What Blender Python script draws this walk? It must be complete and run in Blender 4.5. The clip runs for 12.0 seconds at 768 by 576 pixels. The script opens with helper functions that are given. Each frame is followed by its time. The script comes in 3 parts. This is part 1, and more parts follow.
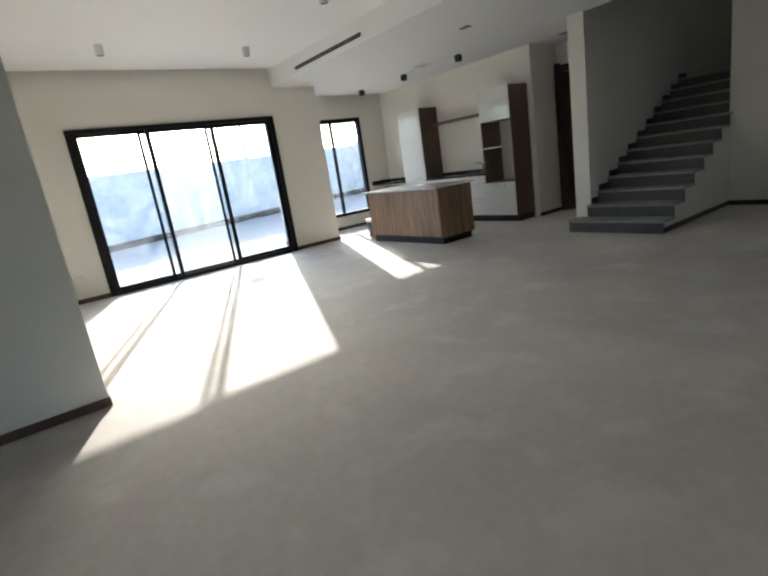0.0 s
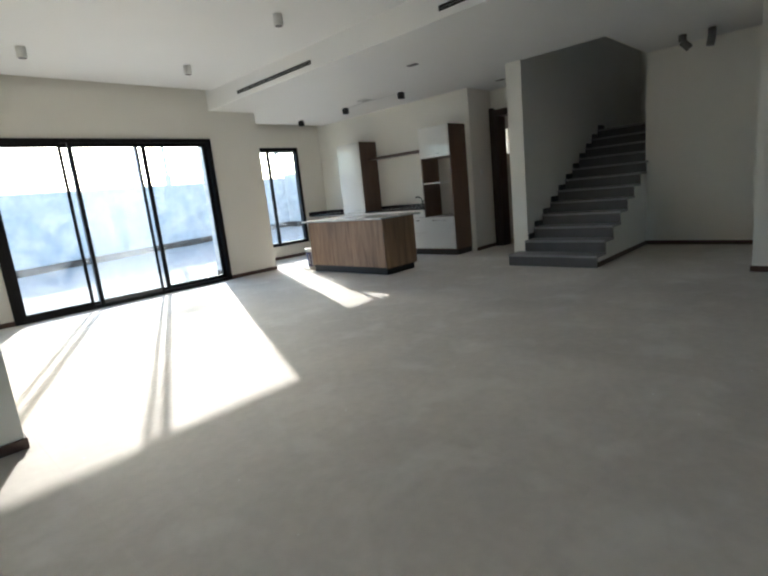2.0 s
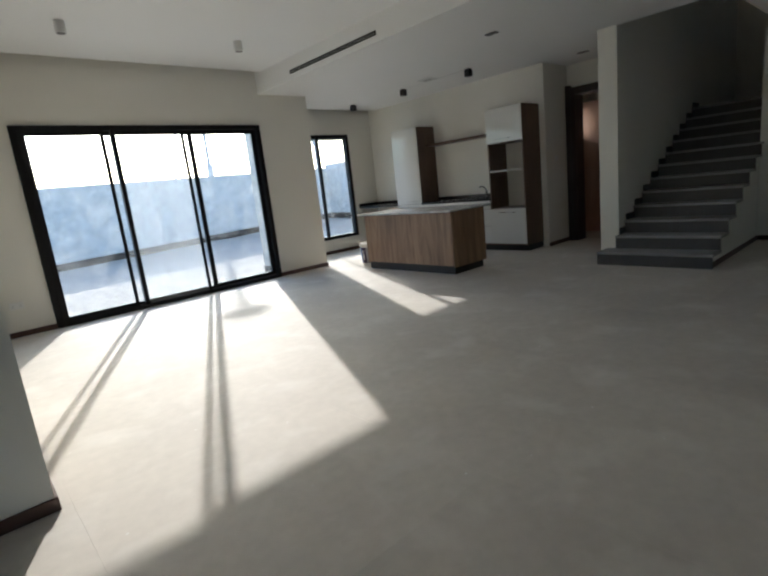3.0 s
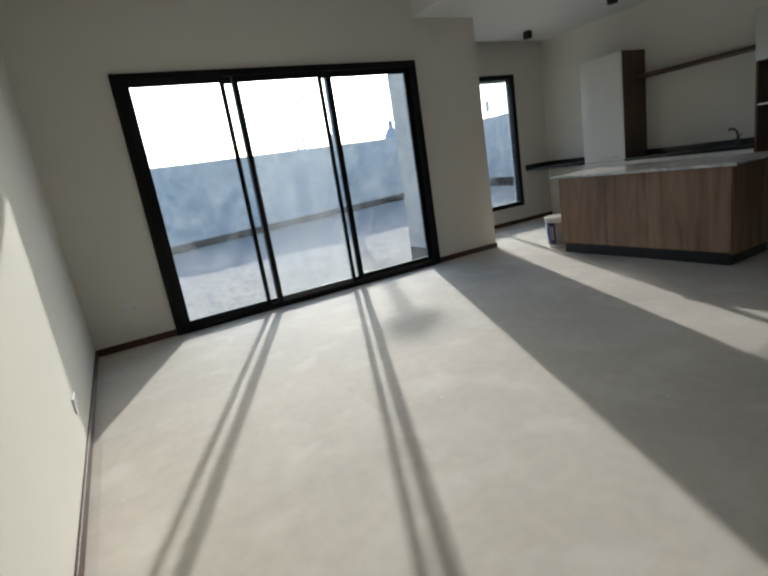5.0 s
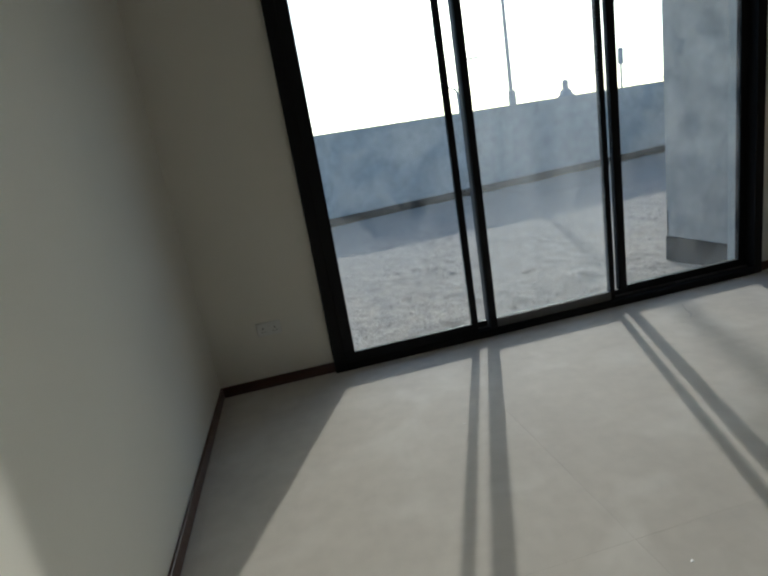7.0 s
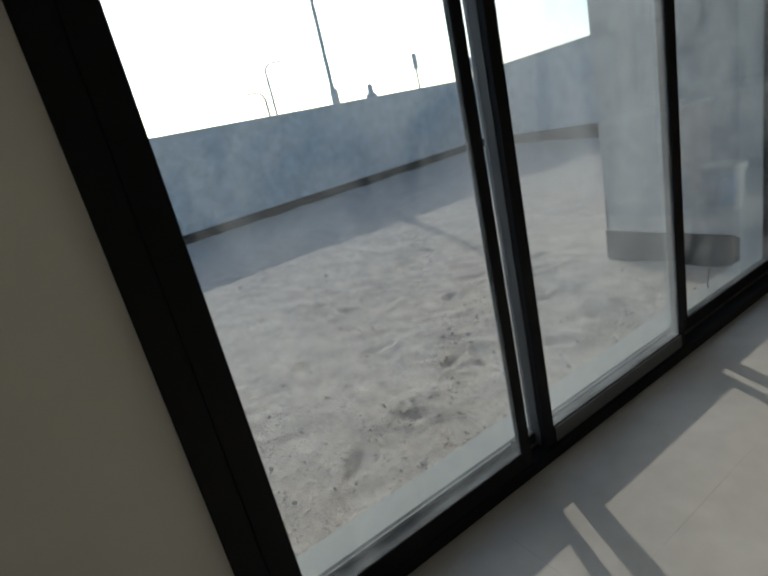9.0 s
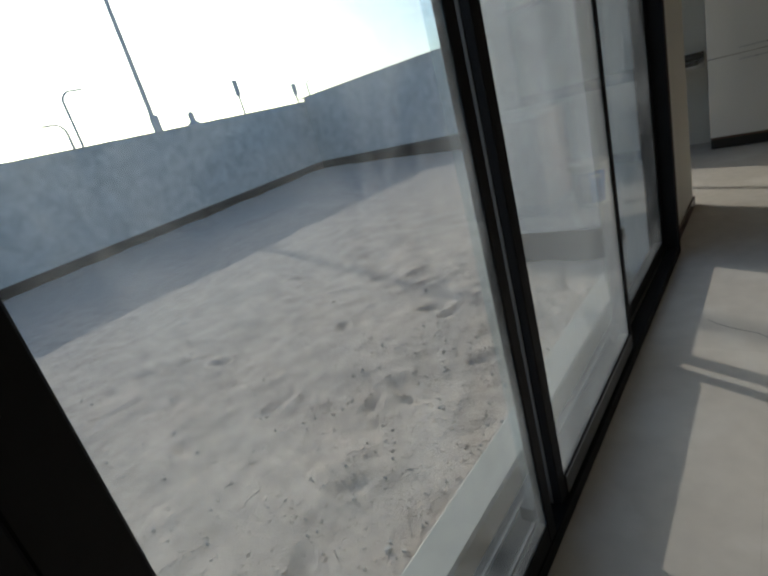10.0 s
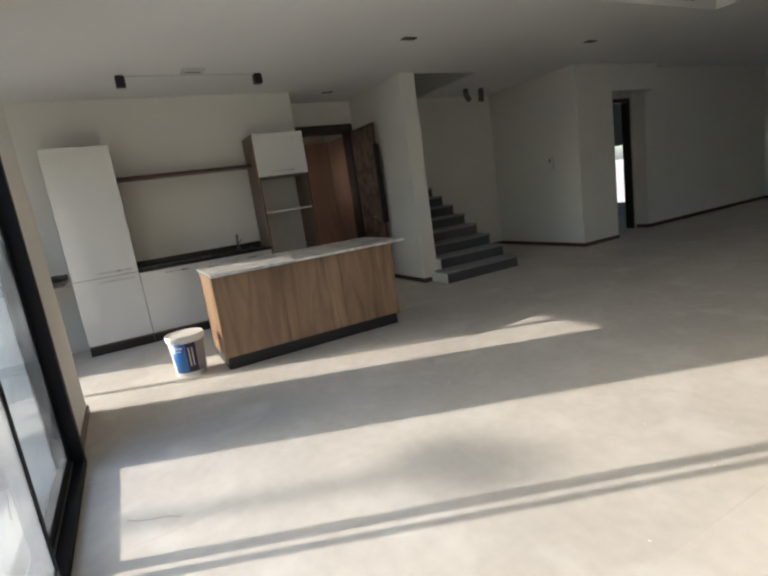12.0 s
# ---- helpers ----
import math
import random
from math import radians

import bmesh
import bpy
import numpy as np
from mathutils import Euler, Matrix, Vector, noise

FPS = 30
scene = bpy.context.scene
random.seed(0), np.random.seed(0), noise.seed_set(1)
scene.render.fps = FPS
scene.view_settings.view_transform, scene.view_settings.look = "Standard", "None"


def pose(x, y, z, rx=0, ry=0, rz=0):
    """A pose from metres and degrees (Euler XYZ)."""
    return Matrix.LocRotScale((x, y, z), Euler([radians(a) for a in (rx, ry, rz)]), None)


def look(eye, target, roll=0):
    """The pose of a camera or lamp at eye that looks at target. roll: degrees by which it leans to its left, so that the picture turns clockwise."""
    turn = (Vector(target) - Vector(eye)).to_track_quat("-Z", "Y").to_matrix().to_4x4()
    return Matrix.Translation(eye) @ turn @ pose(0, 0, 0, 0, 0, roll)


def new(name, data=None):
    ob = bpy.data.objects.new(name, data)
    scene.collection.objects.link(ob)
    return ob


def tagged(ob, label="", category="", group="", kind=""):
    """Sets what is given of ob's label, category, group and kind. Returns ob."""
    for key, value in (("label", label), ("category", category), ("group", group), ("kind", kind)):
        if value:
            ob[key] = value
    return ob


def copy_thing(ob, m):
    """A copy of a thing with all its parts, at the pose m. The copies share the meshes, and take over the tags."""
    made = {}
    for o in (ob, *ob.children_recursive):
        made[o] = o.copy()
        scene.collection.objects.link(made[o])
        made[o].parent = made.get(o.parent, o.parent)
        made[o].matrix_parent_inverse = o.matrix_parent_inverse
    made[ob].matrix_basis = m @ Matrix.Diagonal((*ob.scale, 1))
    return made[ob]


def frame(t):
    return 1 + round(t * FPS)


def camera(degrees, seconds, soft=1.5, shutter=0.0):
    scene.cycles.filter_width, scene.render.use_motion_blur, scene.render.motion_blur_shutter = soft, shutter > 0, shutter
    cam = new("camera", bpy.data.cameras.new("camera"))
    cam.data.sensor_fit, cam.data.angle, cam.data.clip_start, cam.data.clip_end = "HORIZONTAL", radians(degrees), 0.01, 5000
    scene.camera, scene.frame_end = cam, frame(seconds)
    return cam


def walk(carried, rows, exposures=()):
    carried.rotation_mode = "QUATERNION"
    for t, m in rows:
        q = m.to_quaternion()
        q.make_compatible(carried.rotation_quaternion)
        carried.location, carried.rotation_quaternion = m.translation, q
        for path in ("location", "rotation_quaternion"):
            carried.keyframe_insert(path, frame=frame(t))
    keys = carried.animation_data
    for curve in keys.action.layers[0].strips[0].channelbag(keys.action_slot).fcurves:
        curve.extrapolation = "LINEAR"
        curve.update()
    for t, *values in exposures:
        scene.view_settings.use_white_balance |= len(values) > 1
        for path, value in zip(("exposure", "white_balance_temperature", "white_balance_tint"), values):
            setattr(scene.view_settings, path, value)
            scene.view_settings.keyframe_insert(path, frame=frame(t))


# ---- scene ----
cam = camera(76.3, 12.0, soft=2.4)
EXPOSURES = [(0.0, 2.4, 5550, 8), (2.0, 2.4, 5450, 6), (2.5, 2.1, 5500, 7), (4.5, 1.28, 5500, 6), (5.5, 0.85, 5500, 5), (7.0, 0.25, 5500, 3), (9.0, 0.15, 5750, 4), (10.0, 0.15, 5800, 5), (10.5, 0.0, 5800, 6), (11.0, 0.6, 5850, 8), (11.5, 1.5, 5850, 9), (12.0, 1.87, 5850, 9)]
PATH = [
    (0, (-0.223, 0.029, 1.363), (0.907, 1.605, 0.872), -8.7),
    (0.5, (-0.235, -0.189, 1.332), (1.203, 1.126, 0.881), -5.7),
    (1, (-0.32, -0.268, 1.332), (1.175, 0.983, 0.884), -5.4),
    (1.5, (-0.377, -0.054, 1.323), (1.07, 1.265, 0.913), -5.4),
    (2, (-0.378, 0.351, 1.28), (1.018, 1.73, 0.894), -5.9),
    (2.5, (-0.268, 0.776, 1.317), (1.066, 2.215, 0.929), -6.1),
    (4.3, (0.153, 2.534, 1.286), (1.32, 4.089, 0.818), -8.1),
    (4.5, (0.207, 2.772, 1.282), (1.328, 4.361, 0.814), -8.5),
    (5, (0.427, 3.307, 1.289), (1.32, 5.034, 0.82), -9.1),
    (5.5, (0.512, 3.872, 1.281), (1.308, 5.642, 0.797), -8.8),
    (6, (0.593, 4.439, 1.214), (1.085, 6.325, 0.763), -9.2),
    (6.5, (0.613, 4.962, 1.206), (1.048, 6.853, 0.724), -9.7),
    (7, (0.615, 5.507, 1.23), (0.941, 7.42, 0.749), -9.7),
    (9, (0.687, 7.413, 1.222), (1.639, 9.073, 0.64), -13.2),
    (9.5, (0.714, 7.774, 1.243), (1.921, 9.241, 0.619), -13.8),
    (10, (0.767, 7.983, 1.203), (2.18, 9.245, 0.564), -15.8),
    (10.5, (0.804, 8.073, 1.194), (2.456, 9.039, 0.611), -13.0),
    (11, (0.749, 8.095, 1.332), (2.648, 8.409, 0.789), -10.2),
    (11.5, (0.634, 8.043, 1.35), (2.555, 7.697, 0.916), -9.2),
    (12, (0.515, 7.963, 1.393), (2.266, 7.075, 1.009), -8.2),
]
walk(cam, [(t, look(eye, target, roll)) for t, eye, target, roll in PATH], exposures=EXPOSURES)

# ---- world, sun ----
SUN_DIR = Vector((-0.43, -1.0, -0.44)).normalized()
world = bpy.data.worlds.new("world")
scene.world = world
world.use_nodes = True
wn = world.node_tree.nodes
sky = wn.new("ShaderNodeTexSky")
sky.sky_type = "NISHITA"
sky.sun_disc = False
sky.sun_elevation = radians(22.1)
sky.sun_rotation = math.atan2(0.43, 1.0)
sky.air_density, sky.dust_density, sky.ozone_density = 1.0, 2.2, 1.6
wn["Background"].inputs["Strength"].default_value = 0.15
world.node_tree.links.new(sky.outputs[0], wn["Background"].inputs["Color"])
sun_data = bpy.data.lights.new("sun", "SUN")
sun_data.energy, sun_data.angle, sun_data.color = 1.62, radians(0.7), (1.0, 0.865, 0.70)
sun = new("sun", sun_data)
sun.matrix_world = look((30, 70, 32), Vector((30, 70, 32)) + SUN_DIR)


# ---- materials ----
def material(name, base, rough=0.6, metal=0.0, vary=0.10, scale=3.0, fine=60.0, bump=0.02, tint=None, stretch=(1, 1, 1), coat=0.0, per_object=0.0):
    m = bpy.data.materials.new(name)
    m.use_nodes = True
    nt = m.node_tree
    n, l = nt.nodes, nt.links
    p = n["Principled BSDF"]
    tc = n.new("ShaderNodeTexCoord")
    mp = n.new("ShaderNodeMapping")
    mp.inputs["Scale"].default_value = stretch
    l.new(tc.outputs["Object"], mp.inputs["Vector"])
    big = n.new("ShaderNodeTexNoise")
    big.inputs["Scale"].default_value, big.inputs["Detail"].default_value = scale, 6
    small = n.new("ShaderNodeTexNoise")
    small.inputs["Scale"].default_value, small.inputs["Detail"].default_value = fine, 4
    l.new(mp.outputs[0], big.inputs["Vector"])
    l.new(mp.outputs[0], small.inputs["Vector"])
    ramp = n.new("ShaderNodeValToRGB")
    ramp.color_ramp.elements[0].position, ramp.color_ramp.elements[1].position = 0.3, 0.7
    dark = tint or tuple(c * (1 - vary) for c in base)
    ramp.color_ramp.elements[0].color = (*dark, 1)
    ramp.color_ramp.elements[1].color = (*base, 1)
    l.new(big.outputs["Fac"], ramp.inputs[0])
    hv = n.new("ShaderNodeHueSaturation")
    l.new(ramp.outputs[0], hv.inputs["Color"])
    mr = n.new("ShaderNodeMapRange")
    mr.inputs["To Min"].default_value, mr.inputs["To Max"].default_value = 1 - vary * 0.6, 1 + vary * 0.6
    l.new(small.outputs["Fac"], mr.inputs["Value"])
    value = mr.outputs[0]
    if per_object:
        info = n.new("ShaderNodeObjectInfo")
        mr2 = n.new("ShaderNodeMapRange")
        mr2.inputs["To Min"].default_value, mr2.inputs["To Max"].default_value = 1 - per_object, 1 + per_object
        l.new(info.outputs["Random"], mr2.inputs["Value"])
        mul = n.new("ShaderNodeMath")
        mul.operation = "MULTIPLY"
        l.new(value, mul.inputs[0])
        l.new(mr2.outputs[0], mul.inputs[1])
        value = mul.outputs[0]
    l.new(value, hv.inputs["Value"])
    l.new(hv.outputs[0], p.inputs["Base Color"])
    rr = n.new("ShaderNodeMapRange")
    rr.inputs["To Min"].default_value, rr.inputs["To Max"].default_value = max(0.02, rough - 0.08), min(1, rough + 0.08)
    l.new(big.outputs["Fac"], rr.inputs["Value"])
    l.new(rr.outputs[0], p.inputs["Roughness"])
    p.inputs["Metallic"].default_value = metal
    p.inputs["Coat Weight"].default_value = coat
    p.inputs["Coat Roughness"].default_value = 0.05
    if bump:
        b = n.new("ShaderNodeBump")
        b.inputs["Strength"].default_value, b.inputs["Distance"].default_value = 0.6, bump
        l.new(small.outputs["Fac"], b.inputs["Height"])
        l.new(b.outputs[0], p.inputs["Normal"])
    return m


def floor_material():
    """Dusty large-format tile: clouds of pale dust, trodden smears and scuffs."""
    m = material("dusty_floor_tile", (0.66, 0.615, 0.55), 0.74, vary=0.17, scale=0.9, fine=14, bump=0.0015, per_object=0.03)
    n, l = m.node_tree.nodes, m.node_tree.links
    p = n["Principled BSDF"]
    geo = n.new("ShaderNodeNewGeometry")
    hv = [x for x in n if x.type == "HUE_SAT"][0]
    for x in n:
        if x.type == "MAPPING":
            for k in list(x.inputs["Vector"].links):
                l.remove(k)
            l.new(geo.outputs["Position"], x.inputs["Vector"])
    smear = n.new("ShaderNodeTexNoise")
    smear.inputs["Scale"].default_value, smear.inputs["Detail"].default_value, smear.inputs["Distortion"].default_value = 2.6, 8, 0.35
    l.new(geo.outputs["Position"], smear.inputs["Vector"])
    ramp = n.new("ShaderNodeValToRGB")
    ramp.color_ramp.elements[0].position, ramp.color_ramp.elements[1].position = 0.52, 0.74
    ramp.color_ramp.elements[0].color, ramp.color_ramp.elements[1].color = (0, 0, 0, 1), (0.55, 0.55, 0.55, 1)
    l.new(smear.outputs["Fac"], ramp.inputs[0])
    mix = n.new("ShaderNodeMix")
    mix.data_type = "RGBA"
    l.new(ramp.outputs[0], mix.inputs["Factor"])
    l.new(hv.outputs[0], mix.inputs["A"])
    mix.inputs["B"].default_value = (0.77, 0.74, 0.685, 1)
    l.new(mix.outputs["Result"], p.inputs["Base Color"])
    p.inputs["Specular IOR Level"].default_value = 0.25
    return m


def glass_material(name, dirt, streak, least=0.12):
    m = bpy.data.materials.new(name)
    m.use_nodes = True
    n, l = m.node_tree.nodes, m.node_tree.links
    n.remove(n["Principled BSDF"])
    out = n["Material Output"]
    clear = n.new("ShaderNodeBsdfTransparent")
    clear.inputs[0].default_value = (0.90, 0.95, 0.97, 1)
    gloss = n.new("ShaderNodeBsdfGlossy")
    gloss.inputs["Roughness"].default_value = 0.02
    lw = n.new("ShaderNodeLayerWeight")
    power = n.new("ShaderNodeMath")
    power.operation, power.inputs[1].default_value = "POWER", 5.0
    l.new(lw.outputs["Facing"], power.inputs[0])
    fr = n.new("ShaderNodeMapRange")
    fr.inputs["To Min"].default_value, fr.inputs["To Max"].default_value = 0.04, 0.9
    l.new(power.outputs[0], fr.inputs["Value"])
    lw.inputs["Blend"].default_value = 0.5
    mix = n.new("ShaderNodeMixShader")
    l.new(fr.outputs[0], mix.inputs[0])
    l.new(clear.outputs[0], mix.inputs[1])
    l.new(gloss.outputs[0], mix.inputs[2])
    geo = n.new("ShaderNodeNewGeometry")
    mp = n.new("ShaderNodeMapping")
    mp.inputs["Scale"].default_value = streak
    noise_tex = n.new("ShaderNodeTexNoise")
    noise_tex.inputs["Scale"].default_value, noise_tex.inputs["Detail"].default_value, noise_tex.inputs["Distortion"].default_value = 2.6, 12, 0.5
    noise_tex.inputs["Roughness"].default_value = 0.66
    l.new(geo.outputs["Position"], mp.inputs["Vector"])
    l.new(mp.outputs[0], noise_tex.inputs["Vector"])
    mr = n.new("ShaderNodeMapRange")
    mr.inputs["From Min"].default_value, mr.inputs["From Max"].default_value = 0.40, 0.72
    mr.inputs["To Min"].default_value, mr.inputs["To Max"].default_value = dirt * least, dirt
    l.new(noise_tex.outputs["Fac"], mr.inputs["Value"])
    dust = n.new("ShaderNodeBsdfTranslucent")
    dust.inputs[0].default_value = (0.75, 0.78, 0.80, 1)
    dust2 = n.new("ShaderNodeBsdfDiffuse")
    dust2.inputs[0].default_value = (0.6, 0.6, 0.58, 1)
    both = n.new("ShaderNodeMixShader")
    l.new(dust.outputs[0], both.inputs[1])
    l.new(dust2.outputs[0], both.inputs[2])
    last = n.new("ShaderNodeMixShader")
    l.new(mr.outputs[0], last.inputs[0])
    l.new(mix.outputs[0], last.inputs[1])
    l.new(both.outputs[0], last.inputs[2])
    l.new(last.outputs[0], out.inputs["Surface"])
    return m


def wood_material(name, light, dark, axis_scale, rough=0.45, fine=40.0):
    m = material(name, light, rough, vary=0.14, scale=1.3, fine=fine, bump=0.001, tint=dark, stretch=axis_scale, per_object=0.04)
    n = m.node_tree.nodes
    for x in n:
        if x.type == "TEX_NOISE":
            x.inputs["Distortion"].default_value = 1.2
    for x in n:
        if x.type == "VALTORGB":
            e = x.color_ramp.elements.new(0.5)
            e.color = tuple(0.5 * a + 0.5 * b for a, b in zip((*light, 1), (*dark, 1)))
    return m


def marble_material():
    m = material("veined_white_stone", (0.74, 0.73, 0.70), 0.22, vary=0.08, scale=2.0, fine=9, bump=0.0)
    n, l = m.node_tree.nodes, m.node_tree.links
    p = n["Principled BSDF"]
    hv = [x for x in n if x.type == "HUE_SAT"][0]
    geo = n.new("ShaderNodeNewGeometry")
    vein = n.new("ShaderNodeTexNoise")
    vein.inputs["Scale"].default_value, vein.inputs["Detail"].default_value, vein.inputs["Distortion"].default_value = 2.4, 7, 2.2
    l.new(geo.outputs["Position"], vein.inputs["Vector"])
    ramp = n.new("ShaderNodeValToRGB")
    e = ramp.color_ramp.elements
    e[0].position, e[1].position = 0.40, 0.60
    e[0].color = e[1].color = (0, 0, 0, 1)
    k = e.new(0.5)
    k.color = (0.5, 0.5, 0.5, 1)
    l.new(vein.outputs["Fac"], ramp.inputs[0])
    mix = n.new("ShaderNodeMix")
    mix.data_type = "RGBA"
    l.new(ramp.outputs[0], mix.inputs["Factor"])
    l.new(hv.outputs[0], mix.inputs["A"])
    mix.inputs["B"].default_value = (0.30, 0.30, 0.30, 1)
    l.new(mix.outputs["Result"], p.inputs["Base Color"])
    return m


def cement_wall_material():
    m = material("blotched_cement_render", (0.80, 0.765, 0.70), 0.9, vary=0.3, scale=3.0, fine=12, bump=0.01, tint=(0.47, 0.45, 0.42))
    for x in m.node_tree.nodes:
        if x.type == "TEX_NOISE":
            x.inputs["Distortion"].default_value = 0.6
            x.inputs["Roughness"].default_value = 0.68
            x.inputs["Detail"].default_value = 9
    return m


PAINT = material("warm_white_wall_paint", (0.82, 0.797, 0.72), 0.75, vary=0.035, scale=1.2, fine=180, bump=0.0006)
CEIL = material("white_ceiling_paint", (0.87, 0.865, 0.84), 0.8, vary=0.025, scale=1.0, fine=150, bump=0.0004)
SKIRT = wood_material("dark_brown_skirting", (0.10, 0.050, 0.035), (0.05, 0.026, 0.02), (1, 1, 6), 0.35)
ALU = material("black_powder_coated_aluminium", (0.008, 0.008, 0.009), 0.6, 0.0, vary=0.15, scale=6, fine=300, bump=0.0002)
# Grey paints light onto black sash faces; the tracks share it.
ALU_GREY = material("grey_aluminium_track_and_lit_face", (0.12, 0.117, 0.113), 0.5, 0.0, vary=0.2, scale=6, fine=200, bump=0.0002)
ALU.node_tree.nodes["Principled BSDF"].inputs["Specular IOR Level"].default_value = 0.2
GLASS = glass_material("dusty_window_glass", 0.15, (1.7, 1.0, 1.4), 0.12)
GLASS_DUSTY = glass_material("very_dusty_window_glass", 0.24, (2.0, 1.0, 0.8), 0.5)
WOOD = wood_material("brown_oak_laminate", (0.42, 0.265, 0.15), (0.17, 0.098, 0.055), (5.0, 5.0, 0.6), 0.42)
WOOD_DARK = wood_material("dark_oak_laminate", (0.165, 0.10, 0.065), (0.09, 0.055, 0.036), (3.2, 3.2, 0.5), 0.42)
GLOSS_WHITE = material("glossy_white_lacquer", (0.74, 0.73, 0.69), 0.12, vary=0.02, scale=2, fine=40, bump=0.0, coat=0.6)
BLACK = material("black_plinth_board", (0.014, 0.014, 0.015), 0.4, vary=0.2, scale=5, fine=80, bump=0.0003)
DARK_STONE = material("black_granite_worktop", (0.03, 0.028, 0.03), 0.2, vary=0.5, scale=30, fine=240, bump=0.0)
MARBLE = marble_material()
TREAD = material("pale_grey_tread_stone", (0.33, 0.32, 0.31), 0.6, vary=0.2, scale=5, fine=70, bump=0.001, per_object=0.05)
# The treads' stone again, darkened so the risers' shade sits in the colour.
STEP = material("shade_darkened_stair_stone", (0.075, 0.073, 0.073), 0.55, vary=0.22, scale=5, fine=70, bump=0.001, per_object=0.05)
DOORWOOD = wood_material("dark_walnut_door", (0.115, 0.062, 0.042), (0.06, 0.033, 0.024), (3, 3, 0.5), 0.35)
TAN = wood_material("reddish_oak_veneer", (0.52, 0.335, 0.25), (0.40, 0.245, 0.175), (2.5, 2.5, 0.5), 0.4)
FRAMEWOOD = wood_material("near_black_door_frame", (0.028, 0.018, 0.015), (0.016, 0.011, 0.01), (3, 3, 0.5), 0.4)
FILM = material("wrinkled_clear_film", (0.34, 0.25, 0.21), 0.22, vary=0.55, scale=7, fine=16, bump=0.012, coat=0.25)
METAL = material("brushed_steel", (0.55, 0.55, 0.54), 0.28, 1.0, vary=0.1, scale=8, fine=200, bump=0.0)
LAMP_WHITE = material("white_lamp_housing", (0.66, 0.66, 0.64), 0.45, vary=0.03, bump=0.0)
LAMP_GREY = material("bronze_grey_lamp_housing", (0.14, 0.13, 0.12), 0.4, 0.4, vary=0.1, bump=0.0)
LAMP_BLACK = material("black_lamp_housing", (0.012, 0.012, 0.013), 0.45, vary=0.1, bump=0.0)
PLASTIC = material("white_switch_plastic", (0.80, 0.80, 0.77), 0.3, vary=0.02, bump=0.0)
TUB = material("scuffed_white_bucket_plastic", (0.76, 0.74, 0.70), 0.4, vary=0.12, scale=9, fine=60, bump=0.0006)
TUB_GREY = material("printed_grey_label", (0.36, 0.34, 0.33), 0.4, vary=0.15, scale=9, bump=0.0)
BLUE = material("printed_blue_label", (0.035, 0.17, 0.52), 0.35, vary=0.08, bump=0.0)
PURPLE = material("printed_purple_label", (0.045, 0.022, 0.07), 0.35, vary=0.08, bump=0.0)
SAND = material("trodden_sandy_gravel", (0.70, 0.565, 0.45), 0.95, vary=0.42, scale=4.5, fine=34, bump=0.035)
for node in SAND.node_tree.nodes:
    if node.type == "TEX_NOISE":
        node.inputs["Detail"].default_value = 10
        node.inputs["Roughness"].default_value = 0.72
CEMENT = cement_wall_material()
TAR = material("black_bitumen_band", (0.010, 0.011, 0.013), 0.85, vary=0.4, scale=5, fine=40, bump=0.004)
TAR.node_tree.nodes["Principled BSDF"].inputs["Specular IOR Level"].default_value = 0.08
APRON = material("cement_apron", (0.50, 0.46, 0.39), 0.85, vary=0.12, scale=4, fine=60, bump=0.002)
# Base colour lightened to carry the haze over the distant poles and turret.
POLE = material("hazed_distant_grey", (0.58, 0.59, 0.60), 0.7, 0.0, vary=0.1, bump=0.0)
FLOOR = floor_material()
GROUT = material("dusty_grout", (0.56, 0.53, 0.485), 0.9, vary=0.15, scale=5, bump=0.0)


# ---- mesh helpers ----
def boxes(name, mat, *spans, bevel=0.0, parent=None, segments=1):
    """One mesh of axis-aligned blocks (x0, x1, y0, y1, z0, z1)."""
    bm = bmesh.new()
    for x0, x1, y0, y1, z0, z1 in spans:
        r = bmesh.ops.create_cube(bm, size=1)
        bmesh.ops.scale(bm, vec=(x1 - x0, y1 - y0, z1 - z0), verts=r["verts"])
        bmesh.ops.translate(bm, vec=((x0 + x1) / 2, (y0 + y1) / 2, (z0 + z1) / 2), verts=r["verts"])
    if bevel:
        bmesh.ops.bevel(bm, geom=bm.edges[:], offset=bevel, segments=segments, affect="EDGES", profile=0.5)
    return finish(name, bm, mat, parent)


def finish(name, bm, mat, parent=None, smooth=False):
    me = bpy.data.meshes.new(name)
    bm.to_mesh(me)
    bm.free()
    me.materials.append(mat)
    if smooth:
        for poly in me.polygons:
            poly.use_smooth = True
    ob = new(name, me)
    ob.parent = parent
    return ob


def lathe(name, mat, profile, at=(0, 0, 0), parent=None, n=32, tilt=None, smooth=True):
    """A turned body: profile of (radius, height)."""
    bm = bmesh.new()
    rings = []
    for r, z in profile:
        rings.append([bm.verts.new((r * math.cos(2 * math.pi * i / n), r * math.sin(2 * math.pi * i / n), z)) for i in range(n)])
    for a, b in zip(rings, rings[1:]):
        for i in range(n):
            bm.faces.new((a[i], a[(i + 1) % n], b[(i + 1) % n], b[i]))
    bm.faces.new(list(reversed(rings[0])))
    bm.faces.new(rings[-1])
    m = Matrix.Translation(at) @ (tilt or Matrix())
    bmesh.ops.transform(bm, matrix=m, verts=bm.verts[:])
    ob = finish(name, bm, mat, parent, smooth)
    for poly in ob.data.polygons:
        if len(poly.vertices) > 4:
            poly.use_smooth = False
    return ob


